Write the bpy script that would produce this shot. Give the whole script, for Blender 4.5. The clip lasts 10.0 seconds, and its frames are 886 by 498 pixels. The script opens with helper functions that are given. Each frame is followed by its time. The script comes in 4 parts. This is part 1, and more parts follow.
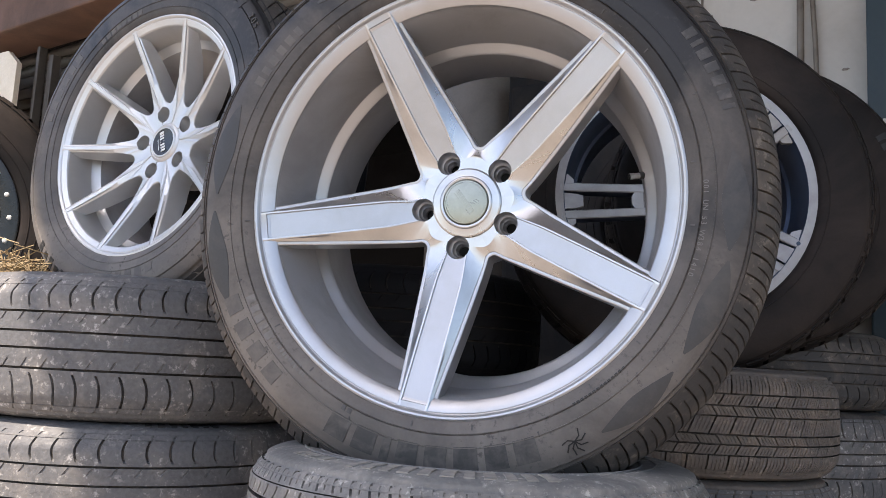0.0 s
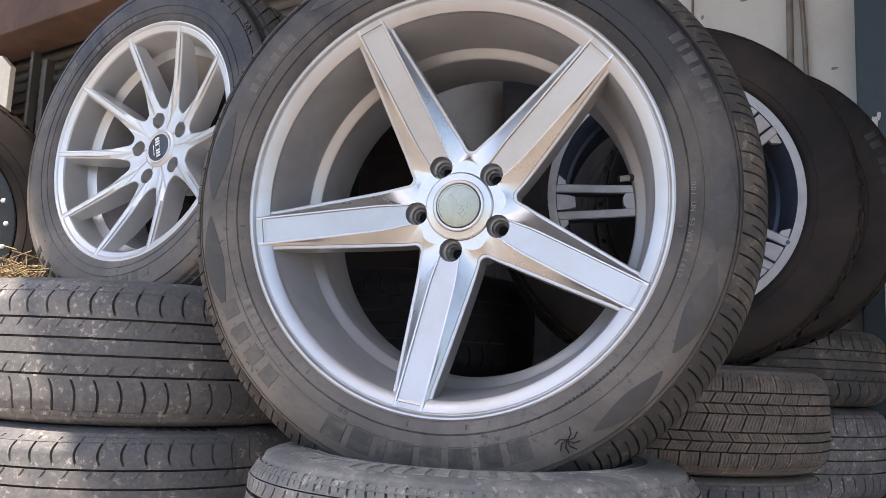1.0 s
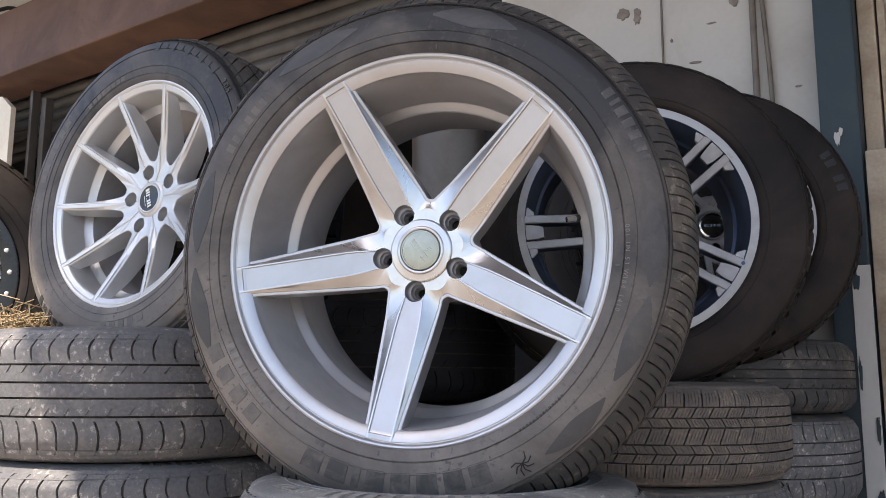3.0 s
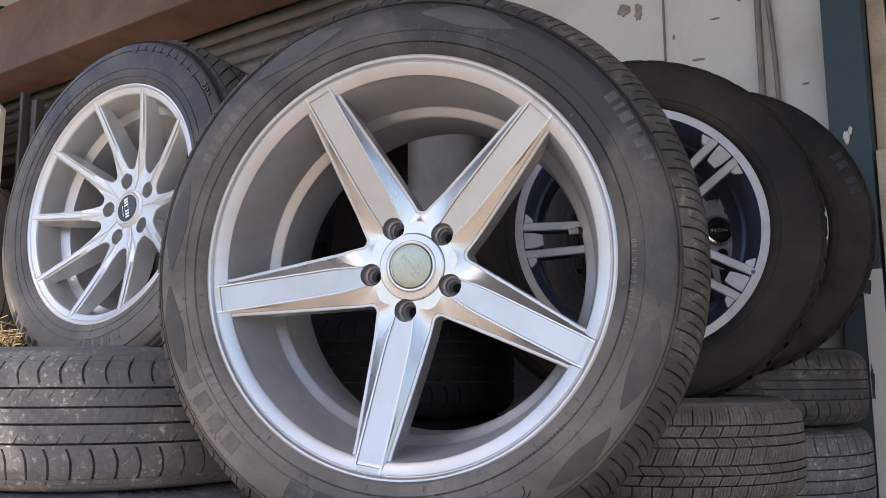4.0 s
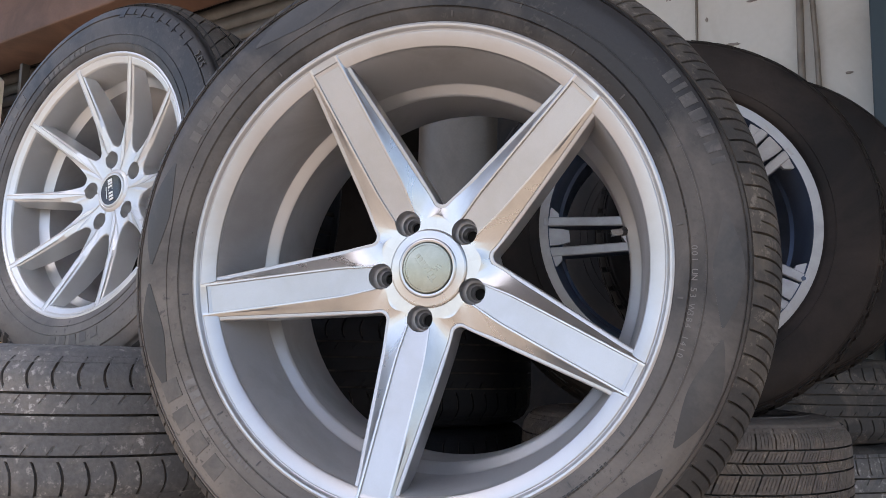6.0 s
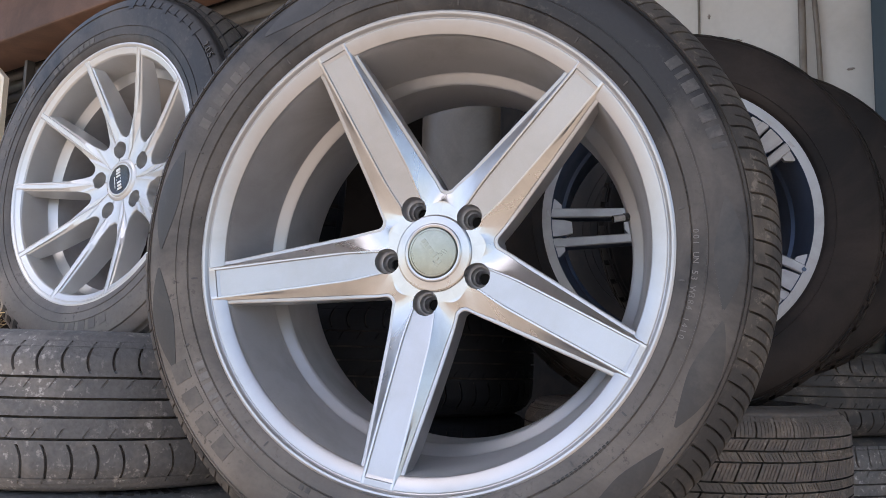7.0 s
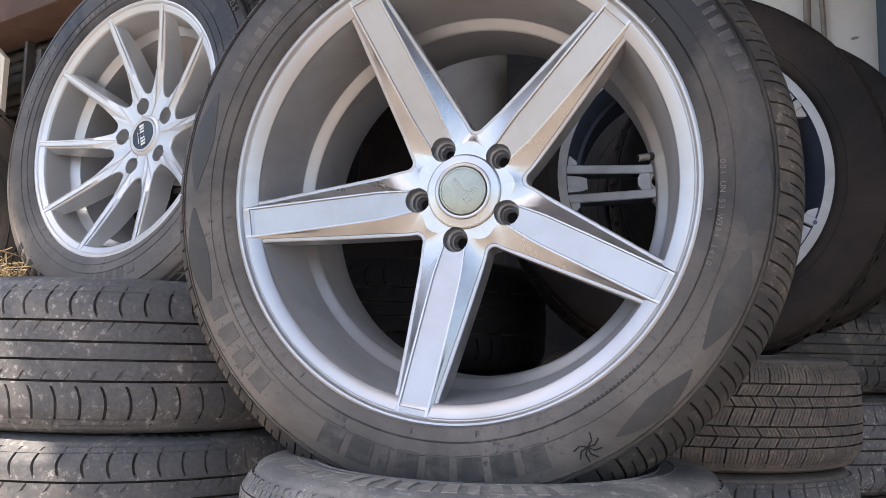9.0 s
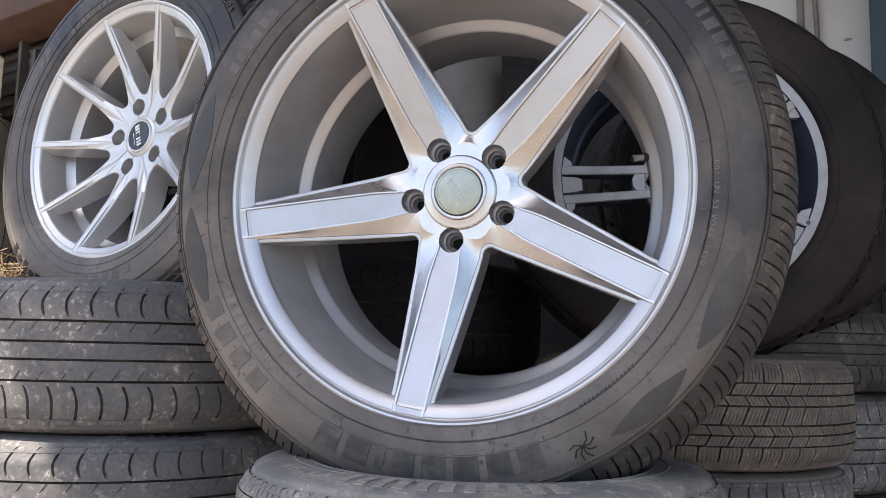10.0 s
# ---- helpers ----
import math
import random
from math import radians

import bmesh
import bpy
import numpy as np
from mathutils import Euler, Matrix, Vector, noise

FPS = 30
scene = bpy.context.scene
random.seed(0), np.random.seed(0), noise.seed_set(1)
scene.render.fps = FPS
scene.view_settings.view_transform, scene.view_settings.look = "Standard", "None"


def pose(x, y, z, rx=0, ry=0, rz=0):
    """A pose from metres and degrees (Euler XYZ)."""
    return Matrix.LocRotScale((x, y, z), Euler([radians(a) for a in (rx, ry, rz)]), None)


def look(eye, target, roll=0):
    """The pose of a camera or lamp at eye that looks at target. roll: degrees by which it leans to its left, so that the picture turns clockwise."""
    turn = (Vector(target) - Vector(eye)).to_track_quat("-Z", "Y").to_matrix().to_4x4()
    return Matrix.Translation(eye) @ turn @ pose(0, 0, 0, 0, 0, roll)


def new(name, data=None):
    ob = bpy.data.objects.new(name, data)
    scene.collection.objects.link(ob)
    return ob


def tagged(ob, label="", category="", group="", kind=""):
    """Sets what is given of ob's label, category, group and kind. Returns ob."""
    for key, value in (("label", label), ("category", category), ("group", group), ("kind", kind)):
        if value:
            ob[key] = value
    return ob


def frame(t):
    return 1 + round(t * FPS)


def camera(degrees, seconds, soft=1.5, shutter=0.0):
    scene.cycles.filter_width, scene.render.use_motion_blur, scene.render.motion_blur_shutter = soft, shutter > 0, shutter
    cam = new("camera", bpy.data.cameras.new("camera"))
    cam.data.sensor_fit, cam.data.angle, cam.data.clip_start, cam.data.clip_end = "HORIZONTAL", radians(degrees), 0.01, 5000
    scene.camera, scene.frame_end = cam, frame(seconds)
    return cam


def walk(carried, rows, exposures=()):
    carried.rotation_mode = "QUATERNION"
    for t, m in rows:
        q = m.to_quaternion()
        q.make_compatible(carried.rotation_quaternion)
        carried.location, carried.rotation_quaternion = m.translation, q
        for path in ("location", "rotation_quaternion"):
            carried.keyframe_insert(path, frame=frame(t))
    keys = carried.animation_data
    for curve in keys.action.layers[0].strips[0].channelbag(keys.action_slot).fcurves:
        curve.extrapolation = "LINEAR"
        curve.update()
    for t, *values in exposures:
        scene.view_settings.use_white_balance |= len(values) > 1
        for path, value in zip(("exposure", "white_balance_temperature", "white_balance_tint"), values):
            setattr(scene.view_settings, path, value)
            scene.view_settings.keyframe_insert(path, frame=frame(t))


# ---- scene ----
cam = camera(55.4, 10.0, soft=0.65)
METRES, EYE, TILT, LEAN, TURN = 0.526, 0.9, 8.0, -3.0, 0.0
ROWS = [
    (0.0, 0.0, 0.0, 0.0, -0.0, 0.0, -0.0),
    (0.5, 0.0018, -0.0038, 0.0015, -0.08, -0.03, 0.31),
    (1.0, 0.0062, -0.0307, 0.0073, -0.29, -0.01, 0.54),
    (1.5, 0.0179, -0.0837, 0.0224, -0.17, 0.01, 0.95),
    (2.0, 0.0398, -0.157, 0.0456, -0.05, 0.02, 1.36),
    (2.5, 0.0647, -0.2055, 0.0624, 0.03, 0.31, 1.94),
    (3.0, 0.1188, -0.2207, 0.0817, 0.1, 0.8, 2.83),
    (3.2, 0.1368, -0.2196, 0.0905, -0.02, 1.09, 3.15),
    (4.5, 0.1421, 0.0712, 0.1429, 0.18, -0.03, 3.17),
    (5.0, 0.1211, 0.1613, 0.1486, 0.24, -0.45, 2.05),
    (5.5, 0.1086, 0.2254, 0.1682, 0.35, -0.46, 1.82),
    (7.0, 0.0958, 0.1936, 0.1336, 0.54, -0.4, 1.55),
    (7.5, 0.0816, 0.1651, 0.0903, 0.27, -0.4, 1.61),
    (8.0, 0.0587, 0.1507, 0.0532, -0.03, -0.52, 1.64),
    (8.5, 0.0344, 0.1432, 0.0169, 0.07, -0.97, 1.64),
    (9.0, 0.0125, 0.1415, 0.019, 0.13, -1.07, 1.69),
    (9.5, 0.0088, 0.1385, 0.0198, -0.0, -1.06, 1.7),
    (10.0, 0.0098, 0.1324, 0.019, -0.23, -1.05, 1.71),
]
walk(cam, [(t, pose(0, 0, EYE, TILT, LEAN, TURN) @ pose(METRES * x, METRES * y, METRES * z, 90 + pitch, roll, yaw)) for t, x, y, z, yaw, pitch, roll in ROWS], exposures=((0.0, 1.1, 6500, 12), (10.0, 1.1, 6500, 12)))
# ---- light ----
world = bpy.data.worlds.new("sky")
scene.world = world
world.use_nodes = True
wn = world.node_tree
sky = wn.nodes.new("ShaderNodeTexSky")
sky.sky_type = "NISHITA"
sky.sun_disc = False
SUN_EL, SUN_AZ = 62.0, 225.0
sky.sun_elevation = radians(SUN_EL)
sky.sun_rotation = radians(SUN_AZ)
sky.air_density, sky.dust_density, sky.ozone_density = 1.0, 2.0, 1.0
wn.nodes["Background"].inputs["Strength"].default_value = 0.15
wn.links.new(sky.outputs[0], wn.nodes["Background"].inputs[0])
sun = new("sun", bpy.data.lights.new("sun", "SUN"))
sun.data.energy, sun.data.angle, sun.data.color = 5.0, radians(0.6), (1.0, 0.88, 0.74)
sun_from = Vector((math.sin(radians(SUN_AZ)) * math.cos(radians(SUN_EL)), math.cos(radians(SUN_AZ)) * math.cos(radians(SUN_EL)), math.sin(radians(SUN_EL))))
sun.matrix_world = look(sun_from * 20, (0, 0, 0))


# ---- materials ----
def material(name, base, rough=0.5, metal=0.0, stain=None, stain_scale=6.0, stain_amount=0.5, grain=200.0, bump=0.15, spread=0.12, coat=0.0, rvar=0.12, speck=None, speck_scale=70.0, bright_side=None, spec=None):
    """Principled surface with stains at a large scale and grain at a small one."""
    m = bpy.data.materials.new(name)
    m.use_nodes = True
    nt = m.node_tree
    b = nt.nodes["Principled BSDF"]
    b.inputs["Metallic"].default_value = metal
    b.inputs["Coat Weight"].default_value = coat
    b.inputs["Specular IOR Level"].default_value = spec if spec is not None else 0.28 if "rubber" in name else 0.5
    tc = nt.nodes.new("ShaderNodeTexCoord")
    big = nt.nodes.new("ShaderNodeTexNoise")
    big.inputs["Scale"].default_value, big.inputs["Detail"].default_value, big.inputs["Roughness"].default_value = stain_scale, 8, 0.62
    big.inputs["Distortion"].default_value = 0.6
    fine = nt.nodes.new("ShaderNodeTexNoise")
    fine.inputs["Scale"].default_value, fine.inputs["Detail"].default_value = grain, 4
    nt.links.new(tc.outputs["Object"], big.inputs["Vector"])
    nt.links.new(tc.outputs["Object"], fine.inputs["Vector"])
    level = big.outputs["Fac"]
    if bright_side:                                    # ragged dust tone, plus the brighter light on one side put into the colour
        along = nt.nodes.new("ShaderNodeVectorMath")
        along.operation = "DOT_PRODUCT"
        along.inputs[1].default_value = bright_side
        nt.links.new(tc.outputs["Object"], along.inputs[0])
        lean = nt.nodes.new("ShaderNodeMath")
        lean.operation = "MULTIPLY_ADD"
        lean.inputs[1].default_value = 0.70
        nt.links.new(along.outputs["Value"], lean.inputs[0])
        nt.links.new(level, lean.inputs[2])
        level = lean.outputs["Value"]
    ramp = nt.nodes.new("ShaderNodeMapRange")
    soft_edge = 0.10 if bright_side else 0.0
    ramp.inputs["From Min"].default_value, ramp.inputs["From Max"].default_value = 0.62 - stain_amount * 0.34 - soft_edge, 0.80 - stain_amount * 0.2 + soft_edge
    nt.links.new(level, ramp.inputs["Value"])
    mix = nt.nodes.new("ShaderNodeMix")
    mix.data_type = "RGBA"
    mix.inputs["A"].default_value = (*base, 1)
    mix.inputs["B"].default_value = (*(stain or base), 1)
    nt.links.new(ramp.outputs["Result"], mix.inputs["Factor"])
    if speck:
        sp = nt.nodes.new("ShaderNodeTexNoise")
        sp.inputs["Scale"].default_value, sp.inputs["Detail"].default_value, sp.inputs["Roughness"].default_value = speck_scale, 6, 0.7
        nt.links.new(tc.outputs["Object"], sp.inputs["Vector"])
        spr = nt.nodes.new("ShaderNodeMapRange")
        spr.inputs["From Min"].default_value, spr.inputs["From Max"].default_value = 0.56, 0.64
        nt.links.new(sp.outputs["Fac"], spr.inputs["Value"])
        both = nt.nodes.new("ShaderNodeMath")
        both.operation = "MULTIPLY"
        near = nt.nodes.new("ShaderNodeMapRange")
        near.inputs["From Min"].default_value, near.inputs["From Max"].default_value = 0.42, 0.6
        nt.links.new(big.outputs["Fac"], near.inputs["Value"])
        nt.links.new(spr.outputs["Result"], both.inputs[0])
        nt.links.new(near.outputs["Result"], both.inputs[1])
        over = nt.nodes.new("ShaderNodeMix")
        over.data_type = "RGBA"
        over.inputs["B"].default_value = (*speck, 1)
        nt.links.new(mix.outputs["Result"], over.inputs["A"])
        nt.links.new(both.outputs["Value"], over.inputs["Factor"])
        mix = over
    vary = nt.nodes.new("ShaderNodeMapRange")
    vary.inputs["To Min"].default_value, vary.inputs["To Max"].default_value = 1 - spread, 1 + spread
    nt.links.new(fine.outputs["Fac"], vary.inputs["Value"])
    mul = nt.nodes.new("ShaderNodeVectorMath")
    mul.operation = "SCALE"
    nt.links.new(mix.outputs["Result"], mul.inputs[0])
    nt.links.new(vary.outputs["Result"], mul.inputs["Scale"])
    nt.links.new(mul.outputs["Vector"], b.inputs["Base Color"])
    rr = nt.nodes.new("ShaderNodeMapRange")
    rr.inputs["To Min"].default_value, rr.inputs["To Max"].default_value = max(0.03, rough - rvar), min(1, rough + rvar)
    nt.links.new(big.outputs["Fac"], rr.inputs["Value"])
    nt.links.new(rr.outputs["Result"], b.inputs["Roughness"])
    if bump:
        bn = nt.nodes.new("ShaderNodeBump")
        bn.inputs["Strength"].default_value, bn.inputs["Distance"].default_value = bump, 0.002
        nt.links.new(fine.outputs["Fac"], bn.inputs["Height"])
        nt.links.new(bn.outputs["Normal"], b.inputs["Normal"])
    return m


# Sidewall lightens down and left: dust, and stronger light there put into colour.
RUBBER_SIDE = material("sidewall_rubber", (0.032, 0.031, 0.032), 0.44, stain=(0.19, 0.168, 0.150), stain_scale=6, stain_amount=0.50, grain=260, bump=0.14, rvar=0.18, speck=(0.080, 0.073, 0.067), speck_scale=110, bright_side=(-0.40, -0.88, 0.0))
RUBBER_TREAD = material("tread_rubber", (0.058, 0.054, 0.052), 0.58, stain=(0.14, 0.120, 0.10), stain_scale=14, stain_amount=0.45, grain=180, bump=0.35, speck=(0.22, 0.19, 0.16))
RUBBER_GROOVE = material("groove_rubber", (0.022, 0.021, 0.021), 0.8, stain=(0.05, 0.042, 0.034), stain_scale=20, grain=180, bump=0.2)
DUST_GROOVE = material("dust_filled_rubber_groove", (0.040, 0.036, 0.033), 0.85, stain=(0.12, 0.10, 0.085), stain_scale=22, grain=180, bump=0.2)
RUBBER_DUSTY = material("dusty_rubber", (0.122, 0.120, 0.122), 0.52, stain=(0.225, 0.205, 0.186), stain_scale=9, stain_amount=0.40, grain=150, bump=0.6, spread=0.34, speck=(0.44, 0.415, 0.39), speck_scale=95)
RUBBER_PALE = material("pale_dusty_rubber", (0.185, 0.178, 0.170), 0.60, stain=(0.33, 0.305, 0.275), stain_scale=14, stain_amount=0.42, grain=150, bump=0.5, spread=0.32, speck=(0.50, 0.47, 0.43), speck_scale=110)
RUBBER_BROWN = material("muddy_rubber", (0.135, 0.117, 0.103), 0.66, stain=(0.21, 0.170, 0.138), stain_scale=16, stain_amount=0.42, grain=150, bump=0.5, spread=0.3, speck=(0.30, 0.25, 0.21), speck_scale=100)
RUBBER_DARK = material("dull_black_rubber", (0.015, 0.0128, 0.0122), 0.62, stain=(0.044, 0.034, 0.029), stain_scale=4, stain_amount=0.5, grain=220, bump=0.15, spec=0.16)
RUBBER_GLOSS = material("smooth_rubber", (0.026, 0.026, 0.027), 0.40, stain=(0.045, 0.042, 0.04), stain_scale=8, grain=300, bump=0.05)
RUBBER_LEAF = material("worn_smooth_rubber", (0.056, 0.055, 0.056), 0.38, stain=(0.10, 0.092, 0.085), stain_scale=12, stain_amount=0.45, grain=300, bump=0.05)
LETTER_PALE = material("dusty_lettering", (0.34, 0.31, 0.27), 0.75, stain=(0.2, 0.185, 0.17), stain_scale=45, stain_amount=0.6, grain=200)
LETTER_DULL = material("dark_rubber_lettering", (0.058, 0.056, 0.055), 0.5, stain=(0.13, 0.118, 0.107), stain_scale=40, stain_amount=0.6, grain=200)
LETTER_FAINT = material("dust_covered_rubber_lettering", (0.105, 0.098, 0.092), 0.55, stain=(0.15, 0.135, 0.122), stain_scale=40, stain_amount=0.6, grain=200)
LETTER_GREY = material("faded_rubber_lettering", (0.075, 0.073, 0.072), 0.6, stain=(0.14, 0.13, 0.125), stain_scale=60, grain=200)
LETTER_WORN = material("rubbed_rubber_lettering", (0.19, 0.18, 0.172), 0.6, stain=(0.11, 0.10, 0.095), stain_scale=60, grain=200)
SILVER = material("silver_paint", (0.50, 0.50, 0.51), 0.36, 0.75, stain=(0.43, 0.42, 0.41), stain_scale=7, grain=900, bump=0.03, spread=0.04, rvar=0.06)
SATIN = material("brushed_silver", (0.47, 0.47, 0.48), 0.36, 0.8, stain=(0.42, 0.415, 0.41), stain_scale=10, grain=700, bump=0.03, spread=0.05, rvar=0.07)
POLISHED = material("polished_alloy", (0.57, 0.562, 0.556), 0.29, 1.0, stain=(0.49, 0.48, 0.475), stain_scale=18, grain=500, bump=0.03, spread=0.04, rvar=0.09)
BARREL = material("barrel_paint", (0.41, 0.41, 0.42), 0.46, 0.30, stain=(0.30, 0.29, 0.285), stain_scale=6, grain=600, bump=0.04, spread=0.06)
CHAMPAGNE = material("bright_silver_paint", (0.62, 0.62, 0.615), 0.40, 0.65, stain=(0.54, 0.53, 0.515), stain_scale=6, grain=800, bump=0.03, spread=0.04, rvar=0.06)
MACHINED = material("machined_grey_alloy", (0.38, 0.37, 0.365), 0.42, 0.30, stain=(0.26, 0.25, 0.245), stain_scale=9, grain=500, bump=0.03, spread=0.05)
BLUE_GREY = material("blue_grey_paint", (0.058, 0.078, 0.125), 0.42, 0.6, stain=(0.04, 0.052, 0.078), stain_scale=6, grain=500, bump=0.04)
BLACK_PAINT = material("black_gloss_paint", (0.012, 0.012, 0.013), 0.22, 0.0, stain=(0.03, 0.028, 0.026), stain_scale=12, grain=400, bump=0.02)
CAP_OLIVE = material("tarnished_cap", (0.34, 0.35, 0.30), 0.3, 0.7, stain=(0.44, 0.45, 0.40), stain_scale=40, grain=400, bump=0.03)
CHROME = material("chrome", (0.8, 0.8, 0.8), 0.12, 1.0, stain=(0.6, 0.58, 0.55), stain_scale=30, grain=300, bump=0.02)
WHITE_DOT = material("white_enamel", (0.78, 0.78, 0.76), 0.4, stain=(0.6, 0.58, 0.55), stain_scale=40, grain=300, bump=0.02)
HOLE = material("hole_shade_black", (0.01, 0.01, 0.01), 0.85, stain=(0.02, 0.02, 0.02), grain=300, bump=0.0)
WALL_WHITE = material("old_white_paint", (0.52, 0.50, 0.465), 0.62, stain=(0.40, 0.37, 0.33), stain_scale=2.4, stain_amount=0.4, grain=60, bump=0.2, spread=0.05)
PRIMER = material("bare_patch", (0.20, 0.17, 0.15), 0.8, stain=(0.30, 0.26, 0.22), stain_scale=20, grain=120)
BLUE_POST = material("dark_blue_paint", (0.016, 0.033, 0.044), 0.55, stain=(0.032, 0.045, 0.052), stain_scale=5, stain_amount=0.5, grain=90, bump=0.15)
WOOD = material("weathered_wood", (0.44, 0.36, 0.27), 0.7, stain=(0.27, 0.20, 0.14), stain_scale=7, stain_amount=0.5, grain=120, bump=0.4, spread=0.2)
RUST = material("rusty_brown_sheet", (0.135, 0.070, 0.045), 0.62, stain=(0.080, 0.044, 0.031), stain_scale=3, stain_amount=0.6, grain=90, bump=0.25)
SHUTTER = material("grey_shutter_steel", (0.085, 0.078, 0.070), 0.5, 0.2, stain=(0.050, 0.044, 0.040), stain_scale=4, stain_amount=0.5, grain=90, bump=0.15)
CREAM = material("cream_panel", (0.74, 0.68, 0.56), 0.5, stain=(0.64, 0.57, 0.45), stain_scale=3, grain=90, bump=0.08)
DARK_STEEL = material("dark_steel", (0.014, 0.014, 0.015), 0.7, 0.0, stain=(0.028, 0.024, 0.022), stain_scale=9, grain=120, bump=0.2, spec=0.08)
# Tyre rubber copy with the back stack's shade put into the colour.
RUBBER_BLACK = material("shade_darkened_rubber", (0.011, 0.0115, 0.014), 0.6, stain=(0.018, 0.018, 0.021), stain_scale=5, grain=220, bump=0.15, spec=0.2)
GREY_DRUM = material("grey_sheet_metal", (0.105, 0.088, 0.075), 0.42, 0.4, stain=(0.075, 0.062, 0.053), stain_scale=4, grain=120, bump=0.08)
PIPE = material("brown_grey_pipe", (0.17, 0.145, 0.12), 0.5, stain=(0.10, 0.08, 0.062), stain_scale=9, grain=120, bump=0.1)
# Near-black tone puts the unlit interior's shade into the plaster colour.
INSIDE = material("shade_dark_plaster", (0.018, 0.018, 0.020), 0.85, stain=(0.011, 0.011, 0.012), stain_scale=2, grain=60, bump=0.2, spec=0.1)
GROUND = material("dusty_ground", (0.245, 0.212, 0.184), 0.9, stain=(0.19, 0.165, 0.142), stain_scale=1.2, stain_amount=0.6, grain=40, bump=0.5, spread=0.2)
STRAW = material("dry_straw", (0.36, 0.27, 0.15), 0.8, stain=(0.22, 0.15, 0.08), stain_scale=30, grain=200)
SUN_BLOCKER = material("dull_sheet_metal", (0.10, 0.095, 0.09), 0.6, 0.2, stain=(0.14, 0.11, 0.09), stain_scale=2, grain=60, bump=0.1)
CONCRETE = material("aged_concrete", (0.34, 0.31, 0.28), 0.85, stain=(0.25, 0.22, 0.2), stain_scale=1.5, grain=40, bump=0.3)


# ---- mesh helpers ----
def solid(name, verts, faces, mats, index=None, smooth=35.0):
    me = bpy.data.meshes.new(name)
    me.from_pydata([tuple(v) for v in verts], [], faces)
    for m in (mats if isinstance(mats, (list, tuple)) else [mats]):
        me.materials.append(m)
    if index is not None:
        me.polygons.foreach_set("material_index", index)
    if smooth:
        me.polygons.foreach_set("use_smooth", [True] * len(me.polygons))
        me.set_sharp_from_angle(angle=radians(smooth))
    me.update()
    return me


def tidy(me):
    """Outward normals and no doubled points."""
    bm = bmesh.new()
    bm.from_mesh(me)
    bmesh.ops.remove_doubles(bm, verts=bm.verts, dist=1e-6)
    bmesh.ops.recalc_face_normals(bm, faces=bm.faces)
    bm.to_mesh(me)
    bm.free()
    return me


def part(name, me, parent, label="", m=None):
    ob = new(name, me)
    ob.parent = parent
    if m is not None:
        ob.matrix_basis = m
    return tagged(ob, label)


def thing(name, m, label, category, group="", kind=""):
    ob = new(name)
    ob.empty_display_size = 0.05
    ob.matrix_basis = m
    return tagged(ob, label, category, group, kind)


def facing(x, y, z, az, el=0.0, spin=0.0):
    """Pose of a wheel whose face (local +z) looks towards -y, turned az degrees to -x and el degrees up."""
    a, e = radians(az), radians(el)
    n = Vector((-math.sin(a) * math.cos(e), -math.cos(a) * math.cos(e), math.sin(e)))
    u = Vector((0, 0, 1)).cross(n).normalized()
    v = n.cross(u)
    r = Matrix((u, v, n)).transposed().to_4x4()
    return Matrix.Translation((x, y, z)) @ r @ Matrix.Rotation(radians(spin), 4, "Z")


def spun(name, profile, mats, n=96, index=None, closed=False, smooth=35.0):
    """Turns a profile of (radius, z) about the z axis. index: a material for each profile step."""
    k = len(profile)
    verts = []
    for i in range(n):
        a = 2 * math.pi * i / n
        c, s = math.cos(a), math.sin(a)
        verts += [(r * c, r * s, z) for r, z in profile]
    faces, idx = [], []
    for i in range(n):
        j = (i + 1) % n
        for q in range(k if closed else k - 1):
            w = (q + 1) % k
            faces.append((i * k + q, j * k + q, j * k + w, i * k + w))
            idx.append(index[q] if index else 0)
    return tidy(solid(name, verts, faces, mats, idx, smooth))


def curve_through(points, steps=5):
    """Catmull-Rom through (r, z) points."""
    p = [points[0], *points, points[-1]]
    out = []
    for i in range(1, len(p) - 2):
        a, b, c, d = (np.array(q) for q in p[i - 1:i + 3])
        for s in range(steps):
            t = s / steps
            out.append(tuple(0.5 * (2 * b + (c - a) * t + (2 * a - 5 * b + 4 * c - d) * t * t + (3 * b - a - 3 * c + d) * t ** 3)))
    out.append(tuple(points[-1]))
    return out


def box_mesh(name, sx, sy, sz, mat, bevel=0.004, centre=(0, 0, 0)):
    bm = bmesh.new()
    bmesh.ops.create_cube(bm, size=1)
    bmesh.ops.scale(bm, vec=(sx, sy, sz), verts=bm.verts)
    if bevel:
        bmesh.ops.bevel(bm, geom=bm.edges[:], offset=bevel, segments=2, affect="EDGES", profile=0.5)
    bmesh.ops.translate(bm, vec=centre, verts=bm.verts)
    me = bpy.data.meshes.new(name)
    bm.to_mesh(me)
    bm.free()
    me.materials.append(mat)
    return me


